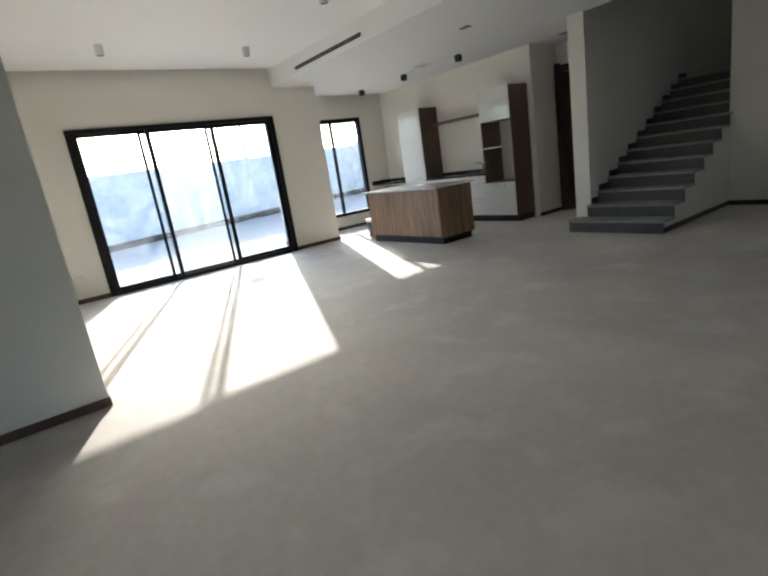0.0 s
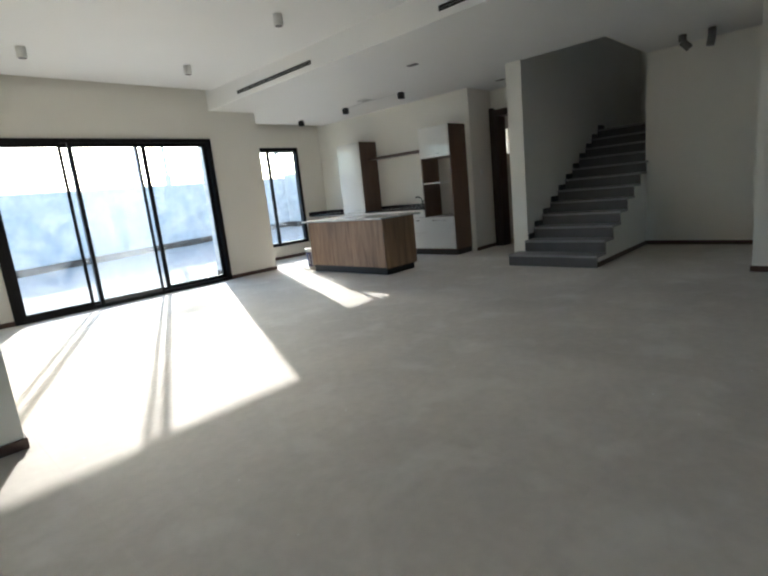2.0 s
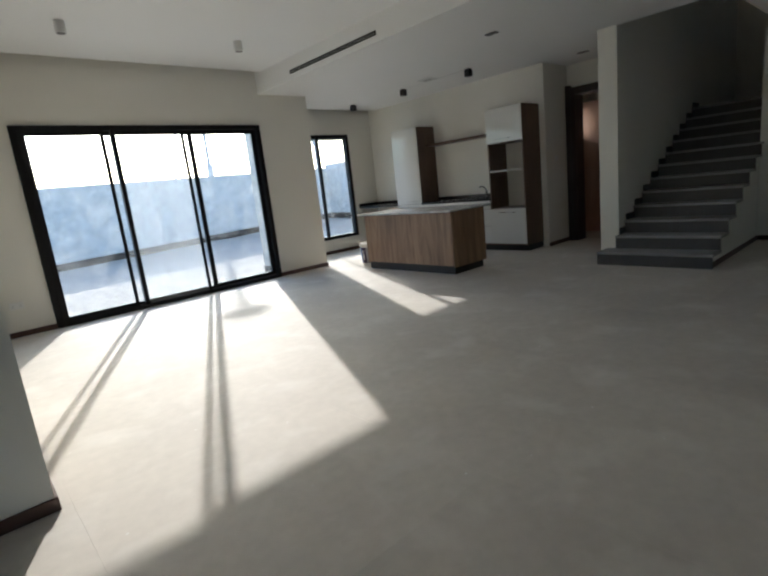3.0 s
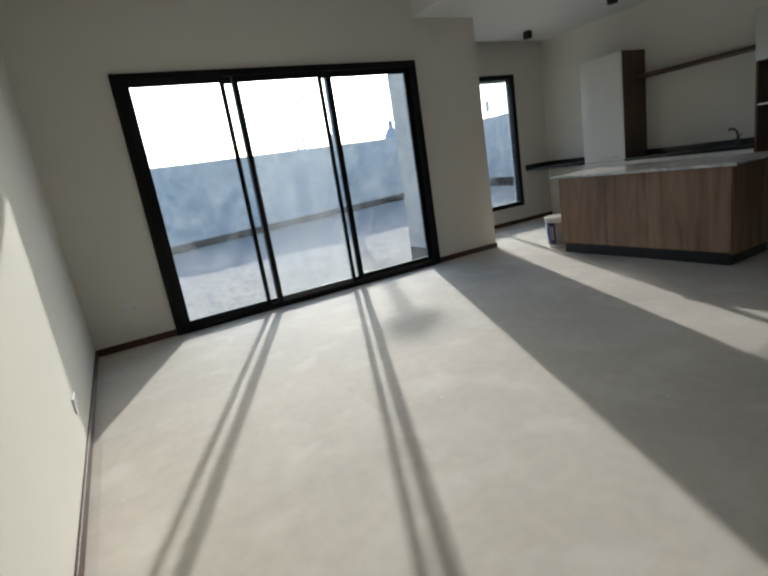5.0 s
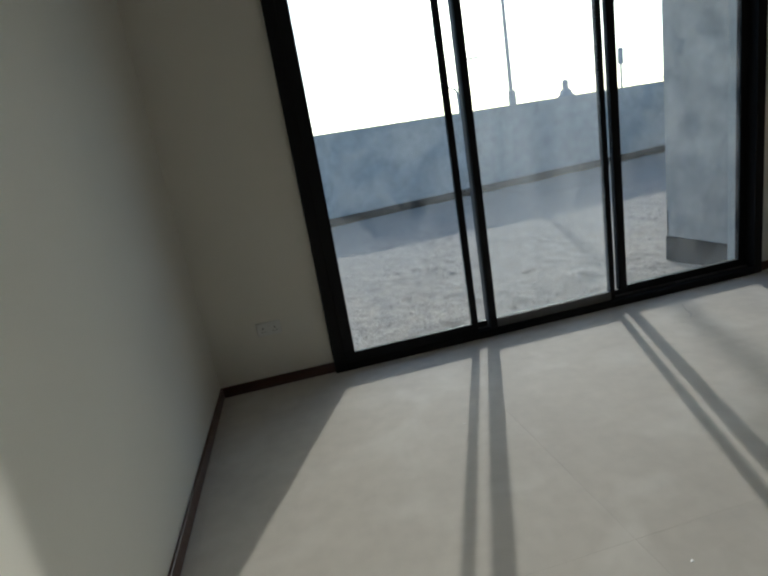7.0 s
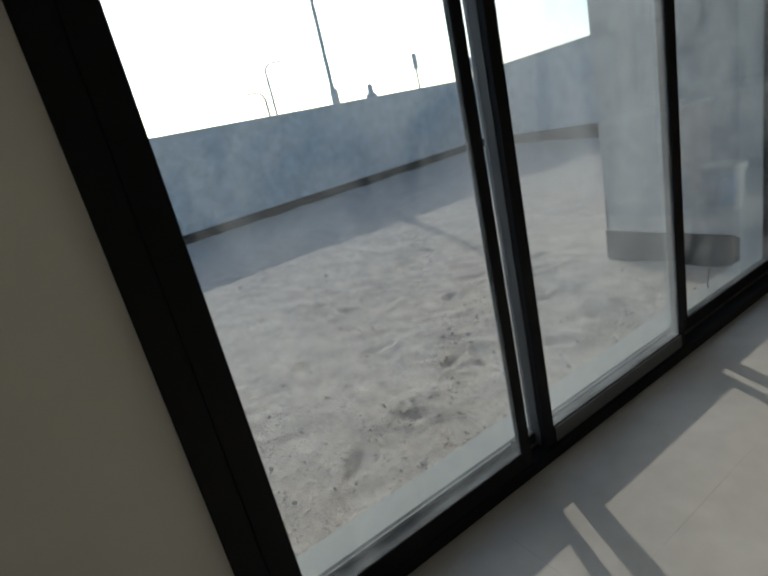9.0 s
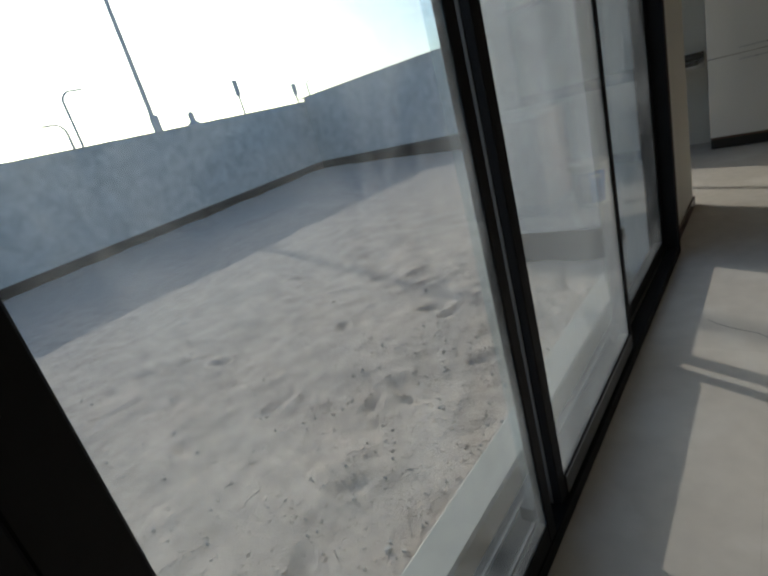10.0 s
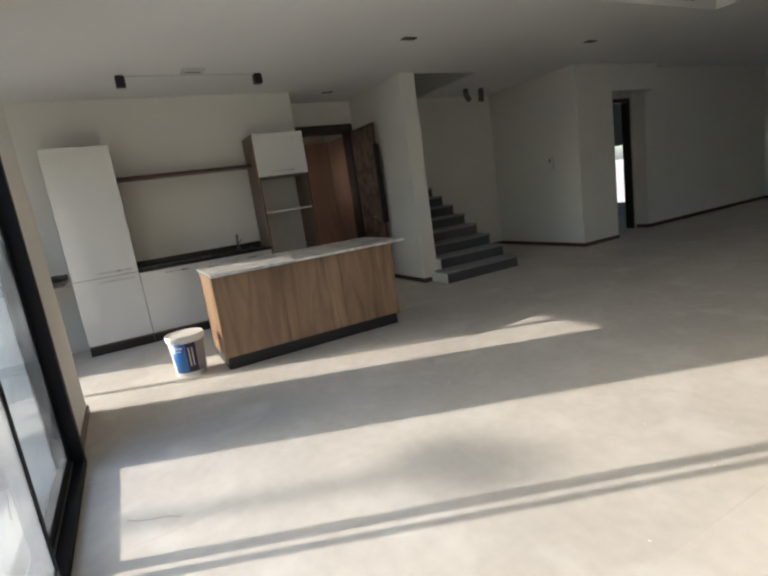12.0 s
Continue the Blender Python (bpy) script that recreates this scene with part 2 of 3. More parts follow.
def tube(name, mat, points, radius, parent=None, taper=1.0):
    cu = bpy.data.curves.new(name, "CURVE")
    cu.dimensions, cu.bevel_depth, cu.bevel_resolution, cu.use_fill_caps = "3D", radius, 3, True
    sp = cu.splines.new("POLY")
    sp.points.add(len(points) - 1)
    for i, (p, q) in enumerate(zip(sp.points, points)):
        p.co = (*q, 1)
        p.radius = 1 + (taper - 1) * i / max(1, len(points) - 1)
    cu.materials.append(mat)
    tmp = bpy.data.objects.new(name, cu)
    me = bpy.data.meshes.new_from_object(tmp)
    bpy.data.objects.remove(tmp)
    ob = new(name, me)
    ob.parent = parent
    return ob


def group_at(name, label, category, group="", at=(0, 0, 0)):
    e = new(name)
    e.empty_display_size = 0.1
    e.location = at
    return tagged(e, label, category, group)


def structure(ob, label="", category=""):
    return tagged(ob, label, category, kind="structure")


# ---- large structure ----
LOW, HIGH, TOP = 2.93, 3.225, 3.45
X_TRAY, Y_WIN, Y_KIT, X_KIT = 4.05, 8.5, 9.75, 7.44

structure(boxes("wall_window", PAINT, (-0.25, 0.72, 8.5, 8.75, -0.3, TOP), (0.72, 3.97, 8.5, 8.75, 2.46, TOP), (3.97, 4.95, 8.5, 8.75, -0.3, TOP), (4.5, 4.95, 8.75, 9.95, -0.0, TOP)),
          "warm white painted wall around the sliding window", "wall")
structure(boxes("wall_left", PAINT, (-0.25, 0.0, 3.84, 8.5, -0.1, TOP), (-4.2, -0.25, 3.84, 4.09, -0.1, TOP)), "warm white painted wall, sunlit near the window", "wall")
structure(boxes("wall_far_left", PAINT, (-4.45, -4.2, -5.2, 4.09, -0.1, TOP)), "plain painted wall closing the hall", "wall")
# Unseen wall; its opening is added to fill the hall with sky light.
structure(boxes("wall_back", PAINT, (-4.45, -3.8, -5.45, -5.2, -0.1, TOP), (-1.9, 6.75, -5.45, -5.2, -0.1, TOP), (-3.8, -1.9, -5.45, -5.2, 2.6, TOP), (-3.8, -1.9, -5.45, -5.2, -0.1, 0.1)), "plain painted wall at the back of the hall, light opening added", "wall")
# The last block is an unseen outer head, added to shorten the sun patch.
structure(boxes("wall_kitchen_window", PAINT, (4.95, 5.15, 9.75, 9.95, -0.3, TOP), (6.77, 7.7, 9.75, 9.95, -0.3, TOP), (5.15, 6.77, 9.75, 9.95, -0.3, 0.30), (5.15, 6.77, 9.75, 9.95, 2.46, TOP), (5.15, 6.77, 9.88, 9.95, 2.37, 2.46)),
          "painted kitchen wall around the tall window", "wall")
structure(boxes("wall_kitchen", PAINT, (7.44, 7.7, 5.5, 9.75, -0.1, TOP), (7.7, 8.4, 5.5, 5.75, -0.1, TOP)), "painted wall behind the kitchen cupboards", "wall")
structure(boxes("wall_door", PAINT, (8.2, 8.4, 4.22, 4.27, -0.1, TOP), (8.2, 8.4, 5.42, 5.5, -0.1, TOP), (8.2, 8.4, 4.27, 5.42, 2.56, TOP)), "painted wall above the kitchen door", "wall")
structure(boxes("wall_stair", PAINT, (6.54, 12.2, 3.98, 4.22, -0.1, 5.8)), "painted wall between stairs and kitchen passage", "wall")
structure(boxes("wall_stair_side", PAINT, (8.3, 12.2, 2.63, 2.83, -0.1, 5.8), (6.4, 8.3, 2.63, 2.83, 2.936, 5.8), (6.4, 6.6, 2.83, 3.98, 2.936, 5.8), (12.0, 12.2, 2.83, 3.98, -0.1, 4.95), (12.0, 12.2, 2.83, 3.98, 5.2, 5.8)),
          "painted walls of the stairwell", "wall")
structure(boxes("wall_alcove", PAINT, (8.3, 8.5, 1.0, 2.63, -0.1, TOP), (6.24, 8.3, 1.0, 1.16, -0.1, TOP), (6.24, 6.5, 0.28, 1.0, -0.1, TOP), (6.24, 6.5, -0.95, 0.28, 2.5, TOP)),
          "cream painted walls of the alcove beside the stairs", "wall")
structure(boxes("wall_passage", PAINT, (6.5, 6.75, -5.2, -0.95, -0.1, TOP), (6.75, 6.90, -1.1, -0.90, -0.1, TOP), (6.78, 6.90, 0.22, 1.0, -0.1, TOP), (6.78, 6.90, -0.90, 0.22, 2.45, TOP)),
          "painted wall and doorway of the side passage", "wall")
structure(boxes("wall_side_room", PAINT, (11.0, 11.2, -4.0, 1.0, -0.1, TOP), (6.75, 9.2, -4.2, -4.0, -0.1, TOP), (9.75, 11.2, -4.2, -4.0, -0.1, TOP), (9.2, 9.75, -4.2, -4.0, -0.1, 0.2), (9.2, 9.75, -4.2, -4.0, 1.7, TOP), (8.5, 11.2, 1.0, 1.2, -0.1, TOP)),
          "plain painted walls of the side room", "wall")
# The opening towards +y is unseen, added to let daylight onto the wardrobe.
structure(boxes("wall_store", PAINT, (8.4, 8.95, 5.75, 5.95, -0.1, TOP), (9.25, 9.7, 5.75, 5.95, -0.1, TOP), (8.95, 9.25, 5.75, 5.95, -0.1, 1.8), (8.95, 9.25, 5.75, 5.95, 2.3, TOP), (9.5, 9.7, 4.22, 5.75, -0.1, TOP)), "plain walls of the room past the kitchen door, light opening added", "wall")

structure(boxes("ceiling", CEIL, (X_TRAY, 6.6, -5.2, 9.58, LOW, TOP - 0.01), (6.6, 8.39, 4.225, 9.58, LOW, TOP - 0.01), (4.95, 7.44, 9.58, 9.75, TOP - 0.04, TOP - 0.01), (6.6, 8.29, -5.2, 2.80, LOW, TOP - 0.01),
                (-4.2, X_TRAY, -5.2, 1.3, LOW, TOP - 0.01), (-4.2, 0.0, 1.3, 3.84, LOW, TOP - 0.01)), "lowered white plasterboard ceiling", "ceiling")
structure(boxes("ceiling_recess", CEIL, (0.0, X_TRAY, 1.3, 8.33, HIGH, TOP - 0.01), (0.0, X_TRAY, 8.33, 8.5, TOP - 0.03, TOP - 0.01)), "raised white ceiling field with a clean edge", "ceiling")
structure(boxes("ceiling_side_rooms", CEIL, (8.39, 11.2, 4.225, 5.95, LOW, TOP), (8.3, 11.2, -4.2, 1.2, LOW, TOP), (6.4, 12.2, 2.63, 4.22, 5.8, 6.0)), "plain white ceilings beyond the openings", "ceiling")

floor = structure(boxes("floor", GROUT, (-4.45, 8.4, -5.45, 8.5, -0.12, -0.006), (4.95, 7.7, 8.5, 9.75, -0.12, -0.006)), "dusty floor of large pale tiles", "floor")
structure(boxes("floor_side_rooms", APRON, (8.4, 12.2, -4.2, 5.95, -0.12, -0.004)), "bare screed floor beyond the openings", "floor")


def skirting(*spans):
    return structure(boxes("baseboard", SKIRT, *spans, bevel=0.003), "dark brown wooden baseboard", "baseboard")


B, D = 0.066, 0.014
skirting((0.0, D, 3.84 - D, 8.5, 0, B))
skirting((-4.2, D, 3.84 - D, 3.84, 0, B))
skirting((D, 0.72, 8.5 - D, 8.5, 0, B))
skirting((3.97, 4.95 + D, 8.5 - D, 8.5, 0, B))
skirting((4.95, 4.95 + D, 8.5, 9.75, 0, B))
skirting((4.95 + D, 7.44, 9.75 - D, 9.75, 0, B))
skirting((7.44, 8.2, 5.5 - D, 5.5, 0, B))
skirting((6.54 - D, 8.2, 4.22, 4.22 + D, 0, B))
skirting((6.54 - D, 6.54, 4.10, 4.22, 0, B))
skirting((6.16, 8.3, 2.82 - D, 2.82, 0, B))
skirting((8.3 - D, 8.3, 1.16, 2.82 - D, 0, B))
skirting((6.24 - D, 8.3 - D, 1.16, 1.16 + D, 0, B))
skirting((6.24 - D, 6.24, 0.28, 1.16, 0, B))
skirting((6.5 - D, 6.75, -0.95, -0.95 + D, 0, B))
skirting((6.5 - D, 6.5, -5.2, -0.95, 0, B))
skirting((-4.2, 6.5 - D, -5.2, -5.2 + D, 0, B))


# ---- windows ----
def pane(name, x0, x1, y, z0, z1, parent):
    ob = boxes(name, GLASS, (x0, x1, y, y + 0.006, z0, z1), parent=parent)
    ob.visible_shadow = False
    return ob


def sliding_window():
    w = structure(group_at("window_1", "black aluminium three-panel sliding window with dusty glass", "window", at=(0, 0, 0)))
    boxes("outer_frame", ALU, (0.72, 0.79, 8.455, 8.61, 0.0, 2.46), (3.90, 3.97, 8.455, 8.61, 0.0, 2.46), (0.79, 3.90, 8.455, 8.61, 2.40, 2.46), (0.79, 3.90, 8.455, 8.61, 0.0, 0.05),
          (1.7095, 1.796, 8.516, 8.56, 2.34, 2.40), (1.7095, 1.796, 8.516, 8.56, 0.05, 0.10), (2.7525, 2.8255, 8.516, 8.56, 2.34, 2.40), (2.7525, 2.8255, 8.516, 8.56, 0.05, 0.10), bevel=0.003, parent=w)
    # three sashes on three tracks, the middle one with very dusty glass
    for x0, x1, y0, y1, lw, rw in ((0.79, 1.709, 8.458, 8.484, 0.072, 0.044), (1.800, 2.752, 8.472, 8.512, 0.050, 0.038), (2.826, 3.90, 8.525, 8.565, 0.062, 0.06)):
        boxes("sash", ALU, (x0, x0 + lw, y0, y1, 0.05, 2.40), (x1 - rw, x1, y0, y1, 0.05, 2.40), (x0 + lw, x1 - rw, y0, y1, 2.34, 2.40), (x0 + lw, x1 - rw, y0, y1, 0.05, 0.115), bevel=0.003, parent=w)
        p = pane("pane", x0 + lw, x1 - rw, y0 + 0.004, 0.115, 2.34, w)
        if 1.0 < x0 < 2.0:
            p.data.materials[0] = GLASS_DUSTY
    # Thin plates whose grey stands for light on the black stile and rail.
    boxes("stile_lit_face", ALU_GREY, (1.7965, 1.7995, 8.496, 8.545, 0.052, 2.398), parent=w)
    boxes("rail_lit_face", ALU_GREY, (1.850, 2.713, 8.466, 8.469, 0.055, 0.112), parent=w)
    pane("pane", 1.709, 1.7965, 8.525, 0.10, 2.34, w)
    pane("pane", 2.752, 2.826, 8.54, 0.10, 2.34, w)
    boxes("track", ALU_GREY, (0.79, 3.90, 8.514, 8.521, 0.05, 0.062), (0.79, 3.90, 8.575, 8.582, 0.05, 0.062), parent=w)
    return w


def kitchen_window():
    w = structure(group_at("window_2", "tall black-framed kitchen window in two lights", "window"))
    x0, x1, z0, z1 = 5.15, 6.77, 0.30, 2.46
    boxes("outer_frame", ALU, (x0, x0 + 0.07, 9.738, 9.86, z0, z1), (x1 - 0.07, x1, 9.738, 9.86, z0, z1), (x0 + 0.07, x1 - 0.07, 9.738, 9.86, z1 - 0.07, z1), (x0 + 0.07, x1 - 0.07, 9.738, 9.86, z0, z0 + 0.07), bevel=0.003, parent=w)
    boxes("mullion", ALU, (5.955, 6.005, 9.755, 9.83, z0 + 0.07, z1 - 0.07), bevel=0.003, parent=w)
    pane("pane", x0 + 0.07, 5.955, 9.80, z0 + 0.07, z1 - 0.07, w)
    pane("pane", 6.005, x1 - 0.07, 9.80, z0 + 0.07, z1 - 0.07, w)
    return w


sliding_window()
kitchen_window()


# ---- outdoors ----
def footprints():
    rng = random.Random(11)
    marks = []
    for i in range(130):
        y = 9.05 + 6.0 * rng.random() ** 1.3
        x = rng.uniform(-2.5, 4.2) if y < 10.3 else rng.uniform(-3.0, 10.0)
        marks.append((x, y, rng.uniform(0, math.pi), rng.uniform(0.09, 0.15), rng.uniform(0.035, 0.06), rng.uniform(0.012, 0.035)))
    return marks


MARKS = footprints()


def sand_height(x, y):
    z = -0.22 - 0.20 * max(0.0, min(1.0, (y - 9.5) / 6.0)) + 0.17 * max(0.0, min(1.0, (y - 16.0) / 6.0))
    if y < 8.8:
        return -0.40
    z += 0.036 * (max(-4.0, min(15.0, x)) - 8.4) * max(0.0, min(1.0, (y - 14.0) / 8.0))
    if y < 22.3 and -7 < x < 15.5:
        v = Vector((x, y, 0))
        z += 0.030 * noise.noise(v * 1.1) + 0.016 * noise.noise(v * 3.4) + 0.012 * noise.noise(v * 7.5) + 0.009 * noise.noise(v * 15.0)
        for mx, my, turn, a, b, deep in MARKS:
            dx, dy = x - mx, y - my
            if abs(dx) < 0.3 and abs(dy) < 0.3:
                u = (dx * math.cos(turn) + dy * math.sin(turn)) / a
                w = (-dx * math.sin(turn) + dy * math.cos(turn)) / b
                q = u * u + w * w
                z += -deep * math.exp(-q * q) + 0.35 * deep * math.exp(-(math.sqrt(q) - 1.5) ** 2 * 6)
    return z


def ground():
    xs = [-400, -120, -40, -15, -10] + list(np.linspace(-7, -2.1, 40)) + list(np.linspace(-2, 5.0, 200)) + list(np.linspace(5.1, 15.6, 90)) + [25, 60, 150, 400]
    ys = [-400, -100, -30, -8, 4] + list(np.linspace(8.8, 12.0, 92)) + list(np.linspace(12.06, 22.4, 100)) + [30, 60, 150, 400]
    bm = bmesh.new()
    grid = [[bm.verts.new((x, y, sand_height(x, y))) for x in xs] for y in ys]
    for a, b in zip(grid, grid[1:]):
        for i in range(len(xs) - 1):
            bm.faces.new((a[i], a[i + 1], b[i + 1], b[i]))
    return structure(finish("ground", bm, SAND, smooth=True), "trodden sandy yard with footprints and small stones", "ground")


def pebbles():
    """Loose grit and small stones lying in the sand."""
    rng = random.Random(4)
    bm = bmesh.new()
    for i in range(2600):
        y = 8.95 + 7 * rng.random() ** 1.8
        x = rng.uniform(-2, 4.3) if y < 10.2 else rng.uniform(-3, 12)
        r = rng.uniform(0.004, 0.011) * (1 if rng.random() < 0.96 else 2.0)
        z = sand_height(x, y)
        k = bmesh.ops.create_icosphere(bm, subdivisions=1, radius=r)
        m = Matrix.Translation((x, y, z + r * 0.3)) @ Euler((rng.random() * 6, rng.random() * 6, rng.random() * 6)).to_matrix().to_4x4() @ Matrix.Diagonal((1, rng.uniform(0.6, 1), rng.uniform(0.4, 0.8), 1))
        bmesh.ops.transform(bm, matrix=m, verts=k["verts"])
    return tagged(finish("gravel", bm, STONE), "small pale stones scattered on the sand", "gravel", kind="stuff")


def sand_clods():
    """Small crumbled clods of sand lying thick over the near yard."""
    rng = np.random.default_rng(8)
    n = 15000
    ico = bmesh.new()
    bmesh.ops.create_icosphere(ico, subdivisions=1, radius=1)
    base = np.array([v.co[:] for v in ico.verts])
    tris = np.array([[v.index for v in f.verts] for f in ico.faces])
    ico.free()
    y = 8.95 + 5.5 * rng.random(n) ** 1.4
    x = np.where(y < 10.1, rng.uniform(-2.0, 4.4, n), rng.uniform(-3.0, 9.0, n))
    size = rng.uniform(0.005, 0.0105, n) * np.where(rng.random(n) < 0.05, 1.8, 1.0)
    verts, faces = [], []
    for i in range(n):
        shape = base * rng.uniform(0.7, 1.3, (len(base), 1)) * size[i] * np.array([1.0, rng.uniform(0.6, 1.2), 0.45])
        verts.append(shape + np.array([x[i], y[i], sand_height(x[i], y[i]) - size[i] * 0.05]))
        faces.append(tris + i * len(base))
    me = bpy.data.meshes.new("sand_clods")
    me.from_pydata(np.concatenate(verts).tolist(), [], np.concatenate(faces).tolist())
    me.materials.append(SAND)
    return tagged(new("sand_clods", me), "crumbled clods of sand thick over the yard", "sand", kind="stuff")


STONE = material("pale_gravel_stone", (0.58, 0.53, 0.47), 0.9, vary=0.3, scale=6, fine=40, bump=0.0)
ground()
pebbles()
sand_clods()
structure(boxes("apron", APRON, (-3.0, 4.5, 8.75, 8.90, -0.40, -0.10), bevel=0.01), "pale cement apron under the window", "pavement")


def yard_wall():
    w = structure(boxes("yard_wall", CEMENT, (-30, 15.2, 22.0, 22.25, -1.2, 2.47), (15.0, 15.2, 2.0, 22.0, -1.2, 2.62)), "tall cement-rendered boundary wall, unpainted and blotchy", "wall")
    bm = bmesh.new()
    for (xa, ya, za), (xb, yb, zb) in (((-30, 21.975, -0.42), (-4, 21.975, -0.42)), ((-4, 21.975, -0.42), (14.97, 21.975, 0.24)), ((14.97, 21.975, 0.24), (14.97, 14.0, 0.08)), ((14.97, 14.0, 0.08), (14.97, 2.0, -0.06))):
        t = 0.022
        dx, dy = (0, t) if ya == yb else (t, 0)
        low = [bm.verts.new(c) for c in ((xa, ya, -1.2), (xb, yb, -1.2), (xb + dx, yb + dy, -1.2), (xa + dx, ya + dy, -1.2))]
        top = [bm.verts.new(c) for c in ((xa, ya, za), (xb, yb, zb), (xb + dx, yb + dy, zb), (xa + dx, ya + dy, za))]
        bm.faces.new(top)
        for i in range(4):
            bm.faces.new((low[i], low[(i + 1) % 4], top[(i + 1) % 4], top[i]))
    bmesh.ops.recalc_face_normals(bm, faces=bm.faces[:])
    finish("damp_band", bm, TAR, w)
    boxes("coping", CEMENT, (-30, 14.97, 21.985, 22.265, 2.47, 2.50), (14.98, 15.22, 2.0, 22.26, 2.62, 2.65), bevel=0.008, parent=w)
    return w


yard_wall()
structure(boxes("wall_projection", CEMENT, (4.48, 4.499, 8.77, 9.97, 0.02, 3.6), (4.48, 7.7, 9.951, 9.97, 0.02, 0.29)), "bare cement outer face of the kitchen projection", "wall")
structure(boxes("damp_band", TAR, (4.47, 4.9, 8.99, 9.98, -0.5, 0.018), (4.9, 7.7, 9.96, 9.98, -0.5, 0.018)), "black bitumen band at the foot of the outer wall", "wall")


def street_lamp(x, y, z_top, arm):
    e = group_at("street_lamp", "grey steel street lamp with a curved arm", "street lamp", "street lamps beyond the wall", (x, y, -0.4))
    r = 0.9 * arm / abs(arm) * abs(arm)
    pts = [(0, 0, 0), (0, 0, z_top - abs(r) + 0.4)]
    pts += [(r * (1 - math.cos(a)), 0, z_top - abs(r) + 0.4 + abs(r) * math.sin(a)) for a in np.linspace(0.15, 1.5, 8)]
    pts.append((r * 1.5, 0, z_top + 0.42))
    tube("mast", POLE, pts, 0.10, e, 0.6)
    boxes("lantern", POLE, (min(r * 1.4, r * 2.1), max(r * 1.4, r * 2.1), -0.12, 0.12, z_top + 0.36, z_top + 0.46), bevel=0.02, parent=e)
    return e


street_lamp(16.5, 45, 8.2, 0.8)
street_lamp(15.9, 45, 6.25, -0.7)
street_lamp(4.5, 60, 6.2, 0.6)
street_lamp(55.0, 60, 8.6, 0.6)


def mast(x, y):
    e = group_at("mast", "tall slim steel mast with a control box and lamp heads", "mast", at=(x, y, -0.4))
    tube("shaft", POLE, [(0, 0, 0), (0, 0, 4), (0, 0, 7.62)], 0.085, e, 0.7)
    boxes("control_box", POLE, (-0.16, 0.10, -0.16, -0.04, 2.85, 3.42), bevel=0.02, parent=e)
    boxes("crossbar", POLE, (-0.26, 0.26, -0.03, 0.03, 7.50, 7.55), bevel=0.01, parent=e)
    for dx in (-0.18, 0.18):
        boxes("lamp_head", POLE, (dx - 0.10, dx + 0.10, -0.10, 0.06, 7.36, 7.54), bevel=0.03, parent=e)
    return e


def sign_post(x, y, z0, z1, w):
    e = group_at("sign_post", "narrow upright sign panel on a thin post", "sign", at=(x, y, -0.4))
    tube("post", POLE, [(0, 0, 0), (0, 0, z0 + 0.6)], 0.08, e)
    boxes("panel", POLE, (-w / 2, w / 2, -0.1, 0.1, z0 + 0.4, z1 + 0.4), bevel=0.03, parent=e)
    return e


def finial_roof(x, y):
    e = group_at("roof_turret", "small stepped roof turret showing over the wall", "roof", at=(x, y, -0.4))
    lathe("turret", POLE, [(0.7, 0), (0.7, 4.75), (0.5, 4.85), (0.46, 5.15), (0.25, 5.25), (0.22, 5.6), (0.26, 5.7), (0.2, 5.9), (0.05, 6.0)], parent=e, n=12)
    return e


mast(9.3, 22.75)
sign_post(30.7, 45, 6.15, 7.45, 0.42)
sign_post(37.5, 45, 5.4, 6.4, 0.42)
finial_roof(25.4, 45)


# ---- stairs ----
def staircase():
    rise, going, n = 0.167, 0.297, 12
    bm = bmesh.new()
    prof = [(6.14, 0.0)]
    for i in range(n):
        prof += [(6.14 + going * i, rise * (i + 1) - 0.03), (6.14 + going * (i + 1), rise * (i + 1) - 0.03)]
    xe = 6.14 + going * n
    prof += [(12.0, rise * n - 0.03), (12.0, 0.0)]
    y0, y1 = 2.82, 3.979
    a = [bm.verts.new((x, y0, z)) for x, z in prof]
    b = [bm.verts.new((x, y1, z)) for x, z in prof]
    bm.faces.new(a)
    bm.faces.new(list(reversed(b)))
    for i in range(len(prof)):
        j = (i + 1) % len(prof)
        bm.faces.new((a[j], a[i], b[i], b[j]))
    bmesh.ops.recalc_face_normals(bm, faces=bm.faces[:])
    body = tagged(finish("staircase", bm, PAINT), "straight staircase with grey stone treads and white painted side", "staircase")
    for i in range(n):
        x, z = 6.14 + going * i, rise * (i + 1)
        left = 4.09 if i == 0 else 3.975
        if i == 0:
            boxes("plinth_block", PAINT, (6.14, 6.52, 3.981, 4.085, 0.0, z - 0.03), parent=body)
        right = 2.785 if x < 8.25 else 2.835
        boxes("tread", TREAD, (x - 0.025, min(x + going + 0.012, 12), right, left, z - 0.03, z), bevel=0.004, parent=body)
        # Riser shade comes from the darker stone colour.
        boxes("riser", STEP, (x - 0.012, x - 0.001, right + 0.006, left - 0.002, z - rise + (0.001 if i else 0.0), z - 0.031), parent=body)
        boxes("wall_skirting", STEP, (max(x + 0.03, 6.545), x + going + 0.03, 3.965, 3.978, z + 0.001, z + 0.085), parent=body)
    boxes("landing", TREAD, (xe, 12.0, 2.835, 3.975, rise * n - 0.03, rise * n), parent=body)
    return body


staircase()


